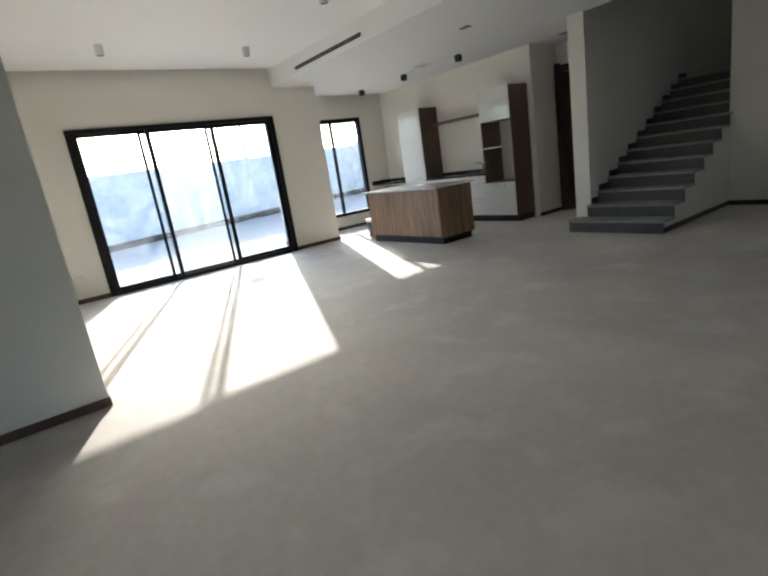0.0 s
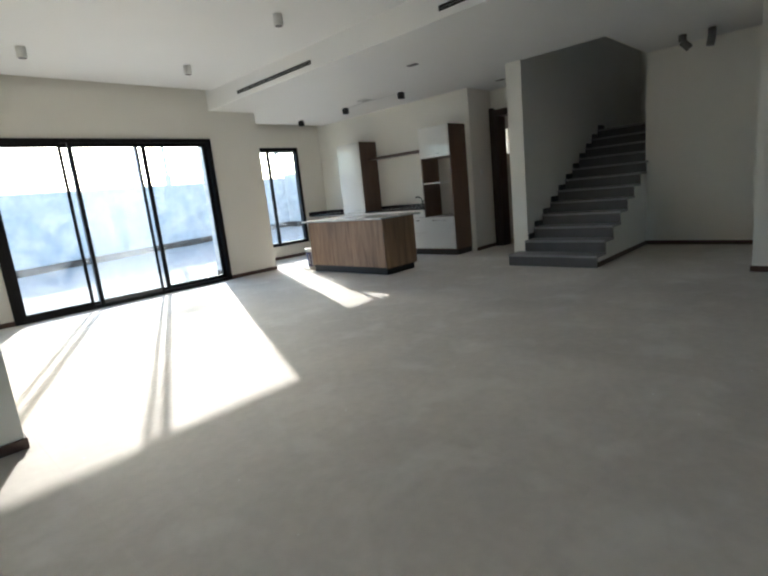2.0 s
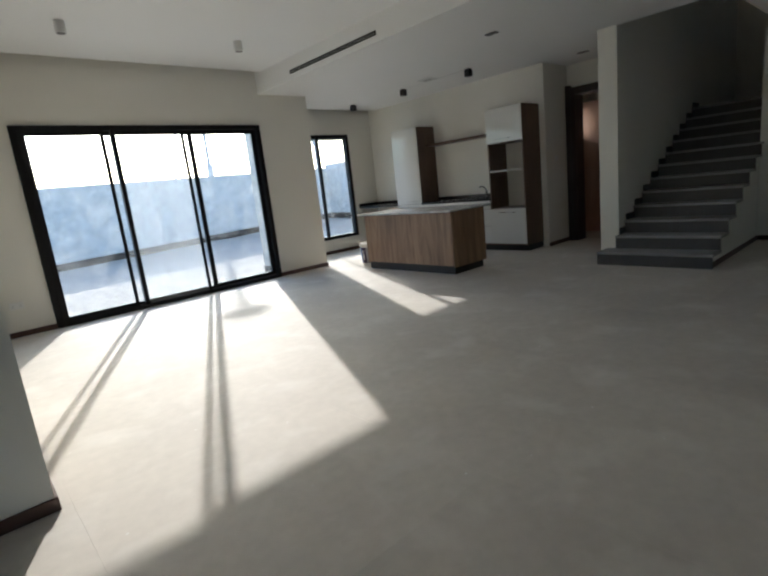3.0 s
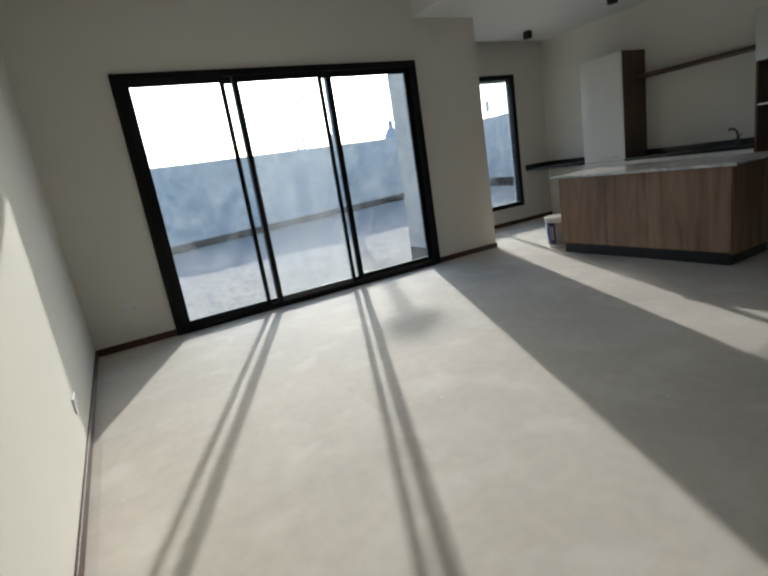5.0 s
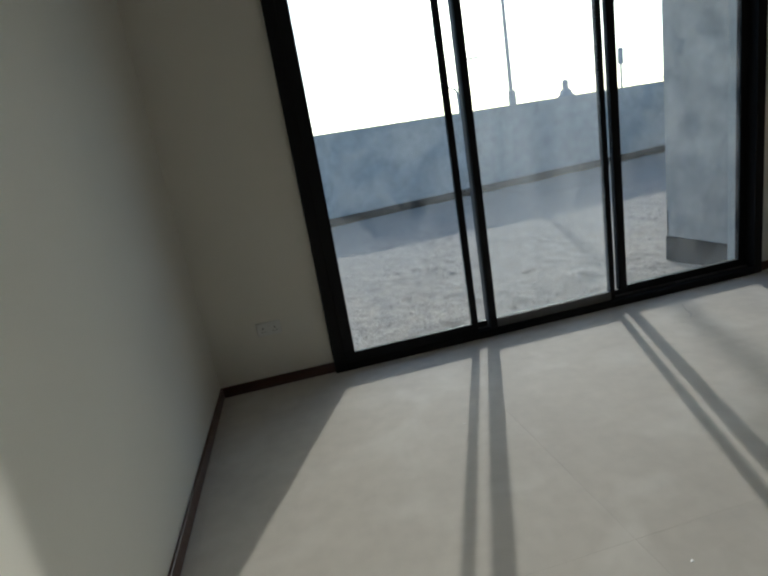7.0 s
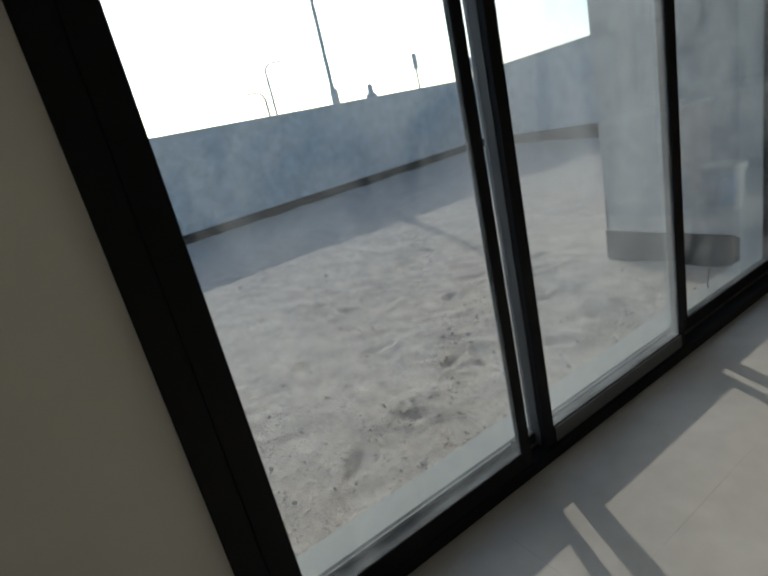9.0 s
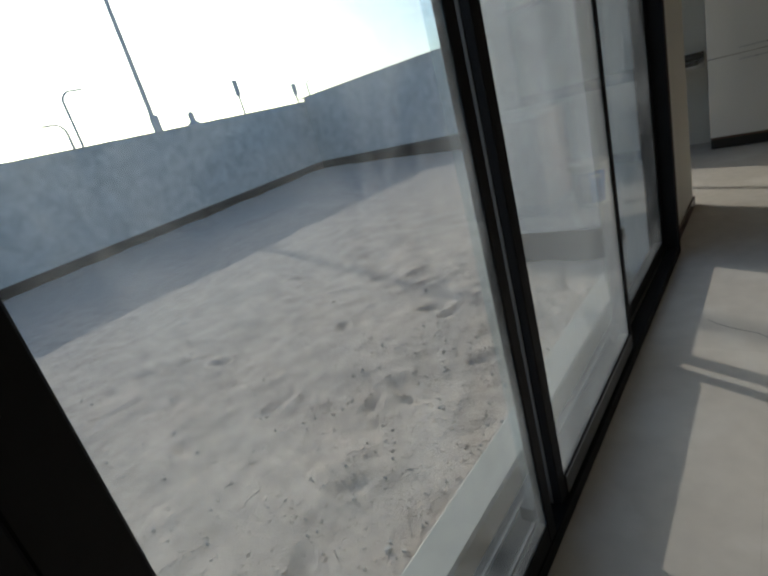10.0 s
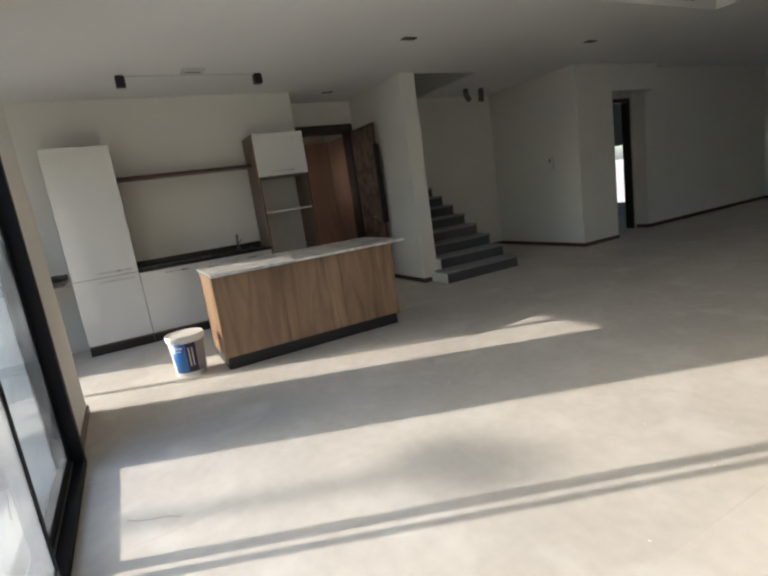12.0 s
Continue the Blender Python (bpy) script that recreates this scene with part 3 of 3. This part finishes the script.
# ---- kitchen ----
def handle(parent, x, y0, y1, z):
    """Slim horizontal bar handle on two feet, standing off a front that faces -x."""
    boxes("handle", METAL, (x - 0.030, x - 0.020, y0, y1, z - 0.006, z + 0.006), (x - 0.021, x, y0 + 0.02, y0 + 0.032, z - 0.005, z + 0.005),
          (x - 0.021, x, y1 - 0.032, y1 - 0.02, z - 0.005, z + 0.005), bevel=0.002, parent=parent)


XF = 6.92


def fridge_cupboard():
    e = group_at("tall_cupboard", "tall glossy white cupboard with dark oak sides", "cupboard", "kitchen cupboards", (7.2, 8.26, 0))
    e.location = (0, 0, 0)
    boxes("carcass", WOOD_DARK, (XF + 0.022, 7.438, 7.88, 7.90, 0.10, 2.33), (XF + 0.022, 7.438, 8.54, 8.56, 0.10, 2.33), (XF + 0.022, 7.438, 7.90, 8.54, 2.31, 2.33), (XF + 0.022, 7.438, 7.90, 8.54, 0.10, 0.12), (7.42, 7.438, 7.90, 8.54, 0.12, 2.31), parent=e)
    boxes("door", GLOSS_WHITE, (XF, XF + 0.02, 7.882, 8.558, 0.885, 2.33), bevel=0.0015, parent=e)
    boxes("door", GLOSS_WHITE, (XF, XF + 0.02, 7.882, 8.558, 0.125, 0.880), bevel=0.0015, parent=e)
    handle(e, XF, 7.93, 8.30, 0.935)
    handle(e, XF, 7.93, 8.30, 0.830)
    boxes("plinth", BLACK, (XF + 0.05, XF + 0.07, 7.88, 8.56, 0.0, 0.118), parent=e)


def base_cupboards():
    for k, (y0, y1) in enumerate(((7.08, 7.878), (6.28, 7.076))):
        e = group_at("base_cupboard", "glossy white base cupboard with steel bar handle", "cupboard", "kitchen cupboards")
        boxes("carcass", WOOD_DARK, (XF + 0.022, 7.438, y0, y0 + 0.018, 0.10, 0.865), (XF + 0.022, 7.438, y1 - 0.018, y1, 0.10, 0.865), (XF + 0.022, 7.438, y0 + 0.018, y1 - 0.018, 0.10, 0.12), (7.42, 7.438, y0 + 0.018, y1 - 0.018, 0.12, 0.865), parent=e)
        if k == 0:
            boxes("door", GLOSS_WHITE, (XF, XF + 0.02, y0 + 0.002, y1 - 0.002, 0.125, 0.862), bevel=0.0015, parent=e)
            handle(e, XF, y0 + 0.25, y0 + 0.52, 0.815)
        else:
            for a, b in ((0.125, 0.42), (0.424, 0.715), (0.719, 0.862)):
                boxes("drawer_front", GLOSS_WHITE, (XF, XF + 0.02, y0 + 0.002, y1 - 0.002, a, b), bevel=0.0015, parent=e)
                handle(e, XF, y0 + 0.12, y0 + 0.34, b - 0.05)
                handle(e, XF, y0 + 0.46, y0 + 0.68, b - 0.05)
        boxes("plinth", BLACK, (XF + 0.05, XF + 0.07, y0, y1, 0.0, 0.118), parent=e)
    w = tagged(boxes("worktop", DARK_STONE, (XF - 0.015, 7.439, 6.281, 7.879, 0.868, 0.905), (7.42, 7.439, 6.281, 7.879, 0.905, 0.965), bevel=0.002), "black granite worktop with a low upstand", "worktop")
    t = group_at("tap", "dark swan-neck kitchen tap on the worktop", "tap", at=(7.30, 6.62, 0.905))
    lathe("base", LAMP_GREY, [(0.026, 0), (0.026, 0.03), (0.016, 0.035), (0.016, 0.10)], parent=t, n=16)
    tube("spout", LAMP_GREY, [(0, 0, 0.1), (-0.02, 0, 0.15), (-0.07, 0.01, 0.19), (-0.15, 0.02, 0.20), (-0.17, 0.02, 0.18)], 0.011, t)
    tube("lever", LAMP_GREY, [(0, -0.015, 0.08), (-0.02, -0.05, 0.13)], 0.006, t)
    s = group_at("sink", "black inset sink with a rim on the worktop", "sink")
    boxes("rim", LAMP_BLACK, (7.0, 7.36, 6.45, 6.47, 0.906, 0.912), (7.0, 7.36, 7.0, 7.02, 0.906, 0.912), (7.0, 7.02, 6.47, 7.0, 0.906, 0.912), (7.34, 7.36, 6.47, 7.0, 0.906, 0.912), parent=s)
    tagged(boxes("side_counter", DARK_STONE, (6.86, 7.439, 8.63, 9.735, 0.868, 0.905), (7.42, 7.439, 8.63, 9.735, 0.905, 0.965), (6.86, 7.42, 9.716, 9.735, 0.905, 0.965), bevel=0.002), "black granite counter slab beside the window", "worktop")
    b = group_at("counter_bracket", "white bracket board under the side counter", "bracket")
    boxes("board", GLOSS_WHITE, (6.90, 7.438, 9.70, 9.734, 0.80, 0.867), (7.42, 7.438, 8.63, 9.70, 0.80, 0.867), parent=b)


def oven_tower():
    e = group_at("oven_tower", "tall oak oven cupboard with two empty niches and white doors", "cupboard", "kitchen cupboards")
    y0, y1 = 5.60, 6.275
    boxes("carcass", WOOD_DARK, (XF + 0.01, 7.438, y0, y0 + 0.02, 0.10, 2.33), (XF + 0.01, 7.438, y1 - 0.02, y1, 0.10, 2.33), (XF + 0.01, 7.438, y0 + 0.02, y1 - 0.02, 2.31, 2.33),
          (XF + 0.022, 7.438, y0 + 0.02, y1 - 0.02, 1.78, 1.80), (XF + 0.022, 7.438, y0 + 0.02, y1 - 0.02, 0.70, 0.72), (XF + 0.022, 7.438, y0 + 0.02, y1 - 0.02, 0.10, 0.12), parent=e)
    boxes("niche_shelf", GLOSS_WHITE, (XF + 0.012, 7.42, y0 + 0.021, y1 - 0.021, 1.325, 1.345), parent=e)
    boxes("door", GLOSS_WHITE, (XF - 0.012, XF + 0.008, y0 + 0.002, y1 - 0.002, 1.79, 2.328), bevel=0.0015, parent=e)
    boxes("drawer_front", GLOSS_WHITE, (XF - 0.012, XF + 0.008, y0 + 0.002, y1 - 0.002, 0.125, 0.715), bevel=0.0015, parent=e)
    handle(e, XF - 0.012, 5.78, 6.10, 1.845)
    handle(e, XF - 0.012, 5.78, 6.10, 0.655)
    boxes("plinth", BLACK, (XF + 0.05, XF + 0.07, y0, y1, 0.0, 0.118), (XF + 0.07, 7.438, y0 + 0.01, y0 + 0.03, 0.0, 0.099), parent=e)
    return e


def island():
    e = group_at("kitchen_island", "kitchen island in brown oak laminate with a pale stone top", "kitchen island")
    x0, x1, y0, y1 = 4.985, 5.70, 5.54, 7.37
    boxes("carcass", WOOD, (x0 + 0.02, x1, y0 + 0.021, y1 - 0.021, 0.125, 0.872), parent=e)
    step = (y1 - y0 - 0.01) / 3
    for i in range(3):
        boxes("front_panel", WOOD, (x0, x0 + 0.019, y0 + 0.005 + step * i + 0.0015, y0 + 0.005 + step * (i + 1) - 0.0015, 0.12, 0.872), bevel=0.001, parent=e)
    boxes("end_panel", WOOD, (x0 + 0.0205, x1 + 0.02, y0, y0 + 0.02, 0.10, 0.872), bevel=0.001, parent=e)
    boxes("end_panel", WOOD, (x0 + 0.0205, x1 + 0.02, y1 - 0.02, y1, 0.10, 0.872), bevel=0.001, parent=e)
    boxes("plinth", BLACK, (x0 + 0.035, x1 - 0.03, y0 + 0.03, y1 - 0.012, 0.0, 0.119), parent=e)
    boxes("top", MARBLE, (4.86, 5.78, 5.45, 7.385, 0.875, 0.90), bevel=0.003, parent=e)
    boxes("top_edge", LAMP_BLACK, (4.862, 5.778, 5.452, 7.383, 0.872, 0.8745), parent=e)
    return e


def bucket():
    e = group_at("paint_bucket", "white plastic paint bucket with blue and purple label", "bucket", at=(5.27, 7.66, 0))
    lathe("tub", TUB, [(0.112, 0.0), (0.118, 0.008), (0.138, 0.285), (0.138, 0.31)], parent=e)
    lathe("lid", TUB, [(0.150, 0.292), (0.153, 0.300), (0.153, 0.328), (0.147, 0.335), (0.138, 0.332), (0.134, 0.326)], parent=e)

    def wrap(name, mat, a0, a1, z0, z1, off=0.0012):
        bm = bmesh.new()
        cols = []
        for a in np.linspace(radians(a0), radians(a1), 12):
            col = []
            for z in (z0, z1):
                for o in (off - 0.001, off):
                    r = 0.118 + (z - 0.008) * 0.0722 + o + 0.0015
                    col.append(bm.verts.new((r * math.cos(a), r * math.sin(a), z)))
            cols.append(col)
        for p, q in zip(cols, cols[1:]):
            bm.faces.new((p[1], q[1], q[3], p[3]))
            bm.faces.new((p[0], p[2], q[2], q[0]))
            bm.faces.new((p[2], p[3], q[3], q[2]))
            bm.faces.new((p[0], q[0], q[1], p[1]))
        return finish(name, bm, mat, e, True)

    wrap("label_blue", BLUE, 118, 168, 0.04, 0.275)
    wrap("label_purple", PURPLE, 168.5, 204, 0.04, 0.275)
    wrap("label_grey", TUB_GREY, 204.5, 290, 0.04, 0.275)
    for z0, z1, a0, a1 in ((0.235, 0.25, 134, 160), (0.215, 0.222, 134, 155)):
        wrap("label_bar", TUB, a0, a1, z0, z1, 0.0026)
    for a in (177, 188):
        wrap("label_bar", TUB, a, a + 4, 0.09, 0.24, 0.0026)
    e.scale = (1.12, 1.12, 1.16)
    return e


fridge_cupboard()
base_cupboards()
oven_tower()
island()
bucket()
tagged(boxes("wall_shelf", DOORWOOD, (7.16, 7.439, 6.277, 7.879, 1.95, 1.99), bevel=0.002), "long dark oak wall shelf between the tall cupboards", "shelf")


def kitchen_door():
    d = structure(group_at("door_1", "dark walnut door standing open, leaf wrapped in film", "door"))
    boxes("frame", FRAMEWOOD, (8.12, 8.41, 5.33, 5.42, 0.0, 2.56), (8.12, 8.41, 4.27, 4.335, 0.0, 2.56), (8.12, 8.41, 4.335, 5.33, 2.44, 2.56), (8.105, 8.199, 5.42, 5.495, 0, 2.60), bevel=0.004, parent=d)
    leaf = boxes("leaf", DOORWOOD, (7.33, 8.11, 4.285, 4.325, 0.008, 2.43), bevel=0.002, parent=d)
    boxes("film", FILM, (7.36, 8.08, 4.326, 4.330, 0.05, 2.41), parent=leaf)
    boxes("edge_guard", LAMP_BLACK, (7.300, 7.352, 4.265, 4.350, 0.92, 2.12), bevel=0.004, parent=leaf)
    tube("lever", METAL, [(7.42, 4.33, 1.02), (7.42, 4.385, 1.02), (7.54, 4.385, 1.02)], 0.009, leaf)
    return d


kitchen_door()
tagged(boxes("wardrobe", TAN, (9.25, 9.49, 4.23, 5.74, 0.0, 2.42), (8.43, 9.25, 4.23, 4.27, 0.0, 2.42), bevel=0.004), "reddish oak wardrobe panels past the kitchen door", "wardrobe")


def passage_door():
    d = structure(group_at("door_2", "dark walnut doorway of the side passage", "door"))
    boxes("frame", FRAMEWOOD, (6.76, 6.91, 0.15, 0.22, 0, 2.45), (6.76, 6.91, -0.90, -0.85, 0, 2.45), (6.76, 6.91, -0.85, 0.15, 2.38, 2.45), bevel=0.003, parent=d)
    leaf = boxes("leaf", DOORWOOD, (6.80, 6.84, -0.28, 0.148, 0.006, 2.378), bevel=0.002, parent=d)
    boxes("notice", PLASTIC, (6.796, 6.7985, 0.0, 0.14, 1.48, 1.56), parent=leaf)
    return d


passage_door()


# ---- ceiling fittings ----
def cylinder_lamp(x, y):
    e = group_at("ceiling_lamp", "white surface-mounted cylinder downlight", "lamp", "cylinder downlights", (x, y, HIGH))
    lathe("housing", LAMP_WHITE, [(0.046, -0.115), (0.050, -0.112), (0.050, -0.002), (0.05, 0.0)], parent=e, n=24)
    lathe("recess", LAMP_GREY, [(0.040, -0.1165), (0.040, -0.1152)], parent=e, n=24)
    return e


first = cylinder_lamp(1.18, 7.08)
for x, y in ((3.07, 7.08), (1.18, 4.92), (3.07, 4.92), (1.18, 2.75), (3.07, 2.75)):
    copy_thing(first, Matrix.Translation((x, y, HIGH)))


def box_spot(x, y):
    e = group_at("box_spotlight", "small black cube spotlight on the ceiling", "lamp", "black cube spotlights", (x, y, LOW))
    boxes("housing", LAMP_BLACK, (-0.045, 0.045, -0.045, 0.045, -0.11, -0.012), bevel=0.003, parent=e)
    boxes("canopy", LAMP_BLACK, (-0.035, 0.035, -0.035, 0.035, -0.012, 0.0), parent=e)
    return e


first = box_spot(6.45, 6.20)
for y in (7.64, 9.06):
    copy_thing(first, Matrix.Translation((6.45, y, LOW)))
tagged(boxes("cable_strip", LAMP_WHITE, (6.446, 6.454, 6.25, 7.59, LOW - 0.006, LOW), bevel=0.001), "thin strip along the ceiling between spotlights", "cable")


def recessed_spot(x, y):
    e = group_at("recessed_downlight", "small black twin recessed downlight", "lamp", "recessed downlights", (x, y, LOW))
    boxes("trim", LAMP_BLACK, (-0.045, 0.045, -0.08, 0.08, -0.006, 0.0), bevel=0.002, parent=e)
    boxes("lens", LAMP_GREY, (-0.025, 0.025, -0.062, -0.012, -0.008, -0.0055), (-0.025, 0.025, 0.012, 0.062, -0.008, -0.0055), parent=e)
    return e


first = recessed_spot(5.2, 4.87)
for x, y in ((5.2, 2.06), (7.52, 4.88)):
    copy_thing(first, Matrix.Translation((x, y, LOW)))

det = group_at("ceiling_vent", "flat white square vent plate in the ceiling", "vent", at=(6.31, 6.93, LOW))
boxes("plate", LAMP_WHITE, (-0.12, 0.12, -0.12, 0.12, -0.012, 0.0), bevel=0.004, parent=det)
boxes("slot", LAMP_GREY, (-0.015, 0.015, -0.08, 0.08, -0.0135, -0.0115), parent=det)


def air_slot(y0, y1):
    e = group_at("air_slot", "long black linear air outlet in the ceiling edge", "air outlet", "linear air outlets", (X_TRAY, 0, 3.03))
    boxes("frame", LAMP_BLACK, (-0.006, 0.0, y0, y1, -0.026, -0.020), (-0.006, 0.0, y0, y1, 0.020, 0.026), (-0.006, 0.0, y0, y0 + 0.01, -0.02, 0.02), (-0.006, 0.0, y1 - 0.01, y1, -0.02, 0.02), parent=e)
    boxes("blade", LAMP_BLACK, (-0.003, 0.0, y0 + 0.01, y1 - 0.01, -0.019, -0.002), (-0.0045, 0.0, y0 + 0.01, y1 - 0.01, 0.002, 0.019), parent=e)
    return e


air_slot(5.64, 7.50)
air_slot(1.75, 3.54)


def tilt_spot(x, y, turn):
    e = group_at("tilting_spotlight", "bronze-grey cylinder spotlight tilted on its ceiling base", "lamp", "alcove spotlights", (x, y, LOW))
    lathe("base", LAMP_GREY, [(0.045, -0.085), (0.048, -0.08), (0.048, 0.0)], parent=e, n=20)
    lathe("head", LAMP_GREY, [(0.044, -0.13), (0.048, -0.125), (0.048, 0.0), (0.045, 0.004)], at=(0, 0, -0.09), parent=e, n=20, tilt=Euler((radians(turn), radians(turn * 0.3), 0)).to_matrix().to_4x4())
    return e


tilt_spot(7.68, 2.20, -40)
tilt_spot(7.68, 1.86, 8)


# ---- switches and sockets ----
def socket_plate(name, at, rot, w=0.146, label="white double wall socket"):
    e = group_at(name, label, "socket", at=at)
    e.rotation_euler = (0, 0, radians(rot))
    boxes("plate", PLASTIC, (-w / 2, w / 2, -0.009, 0.0, -0.043, 0.043), bevel=0.003, parent=e)
    for cx in ((-0.036, 0.036) if w > 0.1 else (0,)):
        boxes("rocker", PLASTIC, (cx - 0.010, cx + 0.010, -0.012, -0.0085, 0.012, 0.034), bevel=0.001, parent=e)
        if "socket" in name:
            boxes("pin_hole", LAMP_BLACK, (cx - 0.003, cx + 0.003, -0.0098, -0.0088, 0.000, 0.009), (cx - 0.014, cx - 0.007, -0.0098, -0.0088, -0.020, -0.016), (cx + 0.007, cx + 0.014, -0.0098, -0.0088, -0.020, -0.016), parent=e)
    return e


socket_plate("wall_socket", (0.37, 8.5, 0.38), 0)
socket_plate("wall_socket", (0.0, 6.42, 0.30), 90)
socket_plate("wall_switch", (6.24, 0.70, 1.46), -90, 0.146, "white double light switch plate")
socket_plate("wall_switch", (6.24, 0.54, 1.46), -90, 0.086, "white single light switch plate")
intercom = group_at("intercom", "slim white intercom handset plate on the alcove wall", "intercom", at=(6.83, 1.16, 1.46))
boxes("plate", PLASTIC, (-0.045, 0.045, 0.0, 0.022, -0.11, 0.11), bevel=0.004, parent=intercom)
boxes("handset", PLASTIC, (-0.038, -0.006, 0.0225, 0.045, -0.10, 0.10), bevel=0.006, parent=intercom)
boxes("screen", LAMP_GREY, (0.004, 0.038, 0.0225, 0.024, 0.01, 0.08), parent=intercom)
socket_plate("wall_switch", (7.75, 5.5, 1.45), 0, 0.086, "white single light switch plate")


# ---- marks left on the floor ----
def floor_flecks():
    """Dried drops of white paint and plaster trodden onto the tiles."""
    rng = random.Random(21)
    bm = bmesh.new()
    for i in range(110):
        x, y = rng.uniform(-1.0, 6.0), rng.uniform(0.2, 8.2)
        if 4.7 < x and y > 5.2:
            continue
        r, n = rng.uniform(0.002, 0.0055), 9
        ring = []
        for k in range(n):
            a, q = 2 * math.pi * k / n, r * rng.uniform(0.6, 1.3)
            ring.append(bm.verts.new((x + q * math.cos(a) * 1.6, y + q * math.sin(a), 0.0006)))
        top = bm.verts.new((x, y, 0.0018))
        for k in range(n):
            bm.faces.new((ring[k], ring[(k + 1) % n], top))
    return tagged(finish("plaster_flecks", bm, PLASTIC), "small dried flecks of white plaster on the floor", "debris", kind="stuff")


floor_flecks()
tagged(tube("thread", TUB_GREY, [(3.09, 8.24, 0.0025), (3.05, 8.20, 0.0025), (3.01, 8.13, 0.003), (2.985, 8.06, 0.0025), (2.93, 8.0, 0.0025)], 0.0012), "short dark thread lying on the floor", "debris")
tagged(tube("twig", LAMP_GREY, [(3.76, 8.84, -0.099), (3.75, 8.835, -0.04), (3.765, 8.83, 0.02), (3.74, 8.83, 0.06)], 0.004, taper=0.5), "dry twig standing on the cement apron", "twig")


# ---- floor tiles ----
def floor_tiles():
    size = 1.39
    xs = [2.84 + size * k for k in range(-6, 5)]
    ys = [8.02 + size * k for k in range(-10, 3)]
    for x in xs:
        for y in ys:
            x0, x1 = max(x, -4.19), min(x + size, 8.39)
            y0, y1 = max(y, -5.19), min(y + size, 9.74)
            if x1 - x0 < 0.05 or y1 - y0 < 0.05:
                continue
            if y1 > 8.5 and x0 < 4.95:
                if x1 < 4.96:
                    y1 = 8.5
                elif y0 < 8.5:
                    # the tile at the wall's end is cut into two
                    piece(4.95, x1, 8.5, y1)
                    y1 = 8.5
                else:
                    x0 = 4.95
            piece(x0, x1, y0, y1)


def piece(x0, x1, y0, y1, gap=0.0005):
    if y1 - y0 < 0.02 or x1 - x0 < 0.02:
        return
    key = (round(x1 - x0, 3), round(y1 - y0, 3))
    if key not in TILES:
        ob = boxes("tile", FLOOR, (gap / 2, key[0] - gap / 2, gap / 2, key[1] - gap / 2, -0.0055, 0.0))
        TILES[key] = ob.data
    else:
        ob = new("tile", TILES[key])
    ob.parent = floor
    ob.location = (x0, y0, 0)


TILES = {}
floor_tiles()
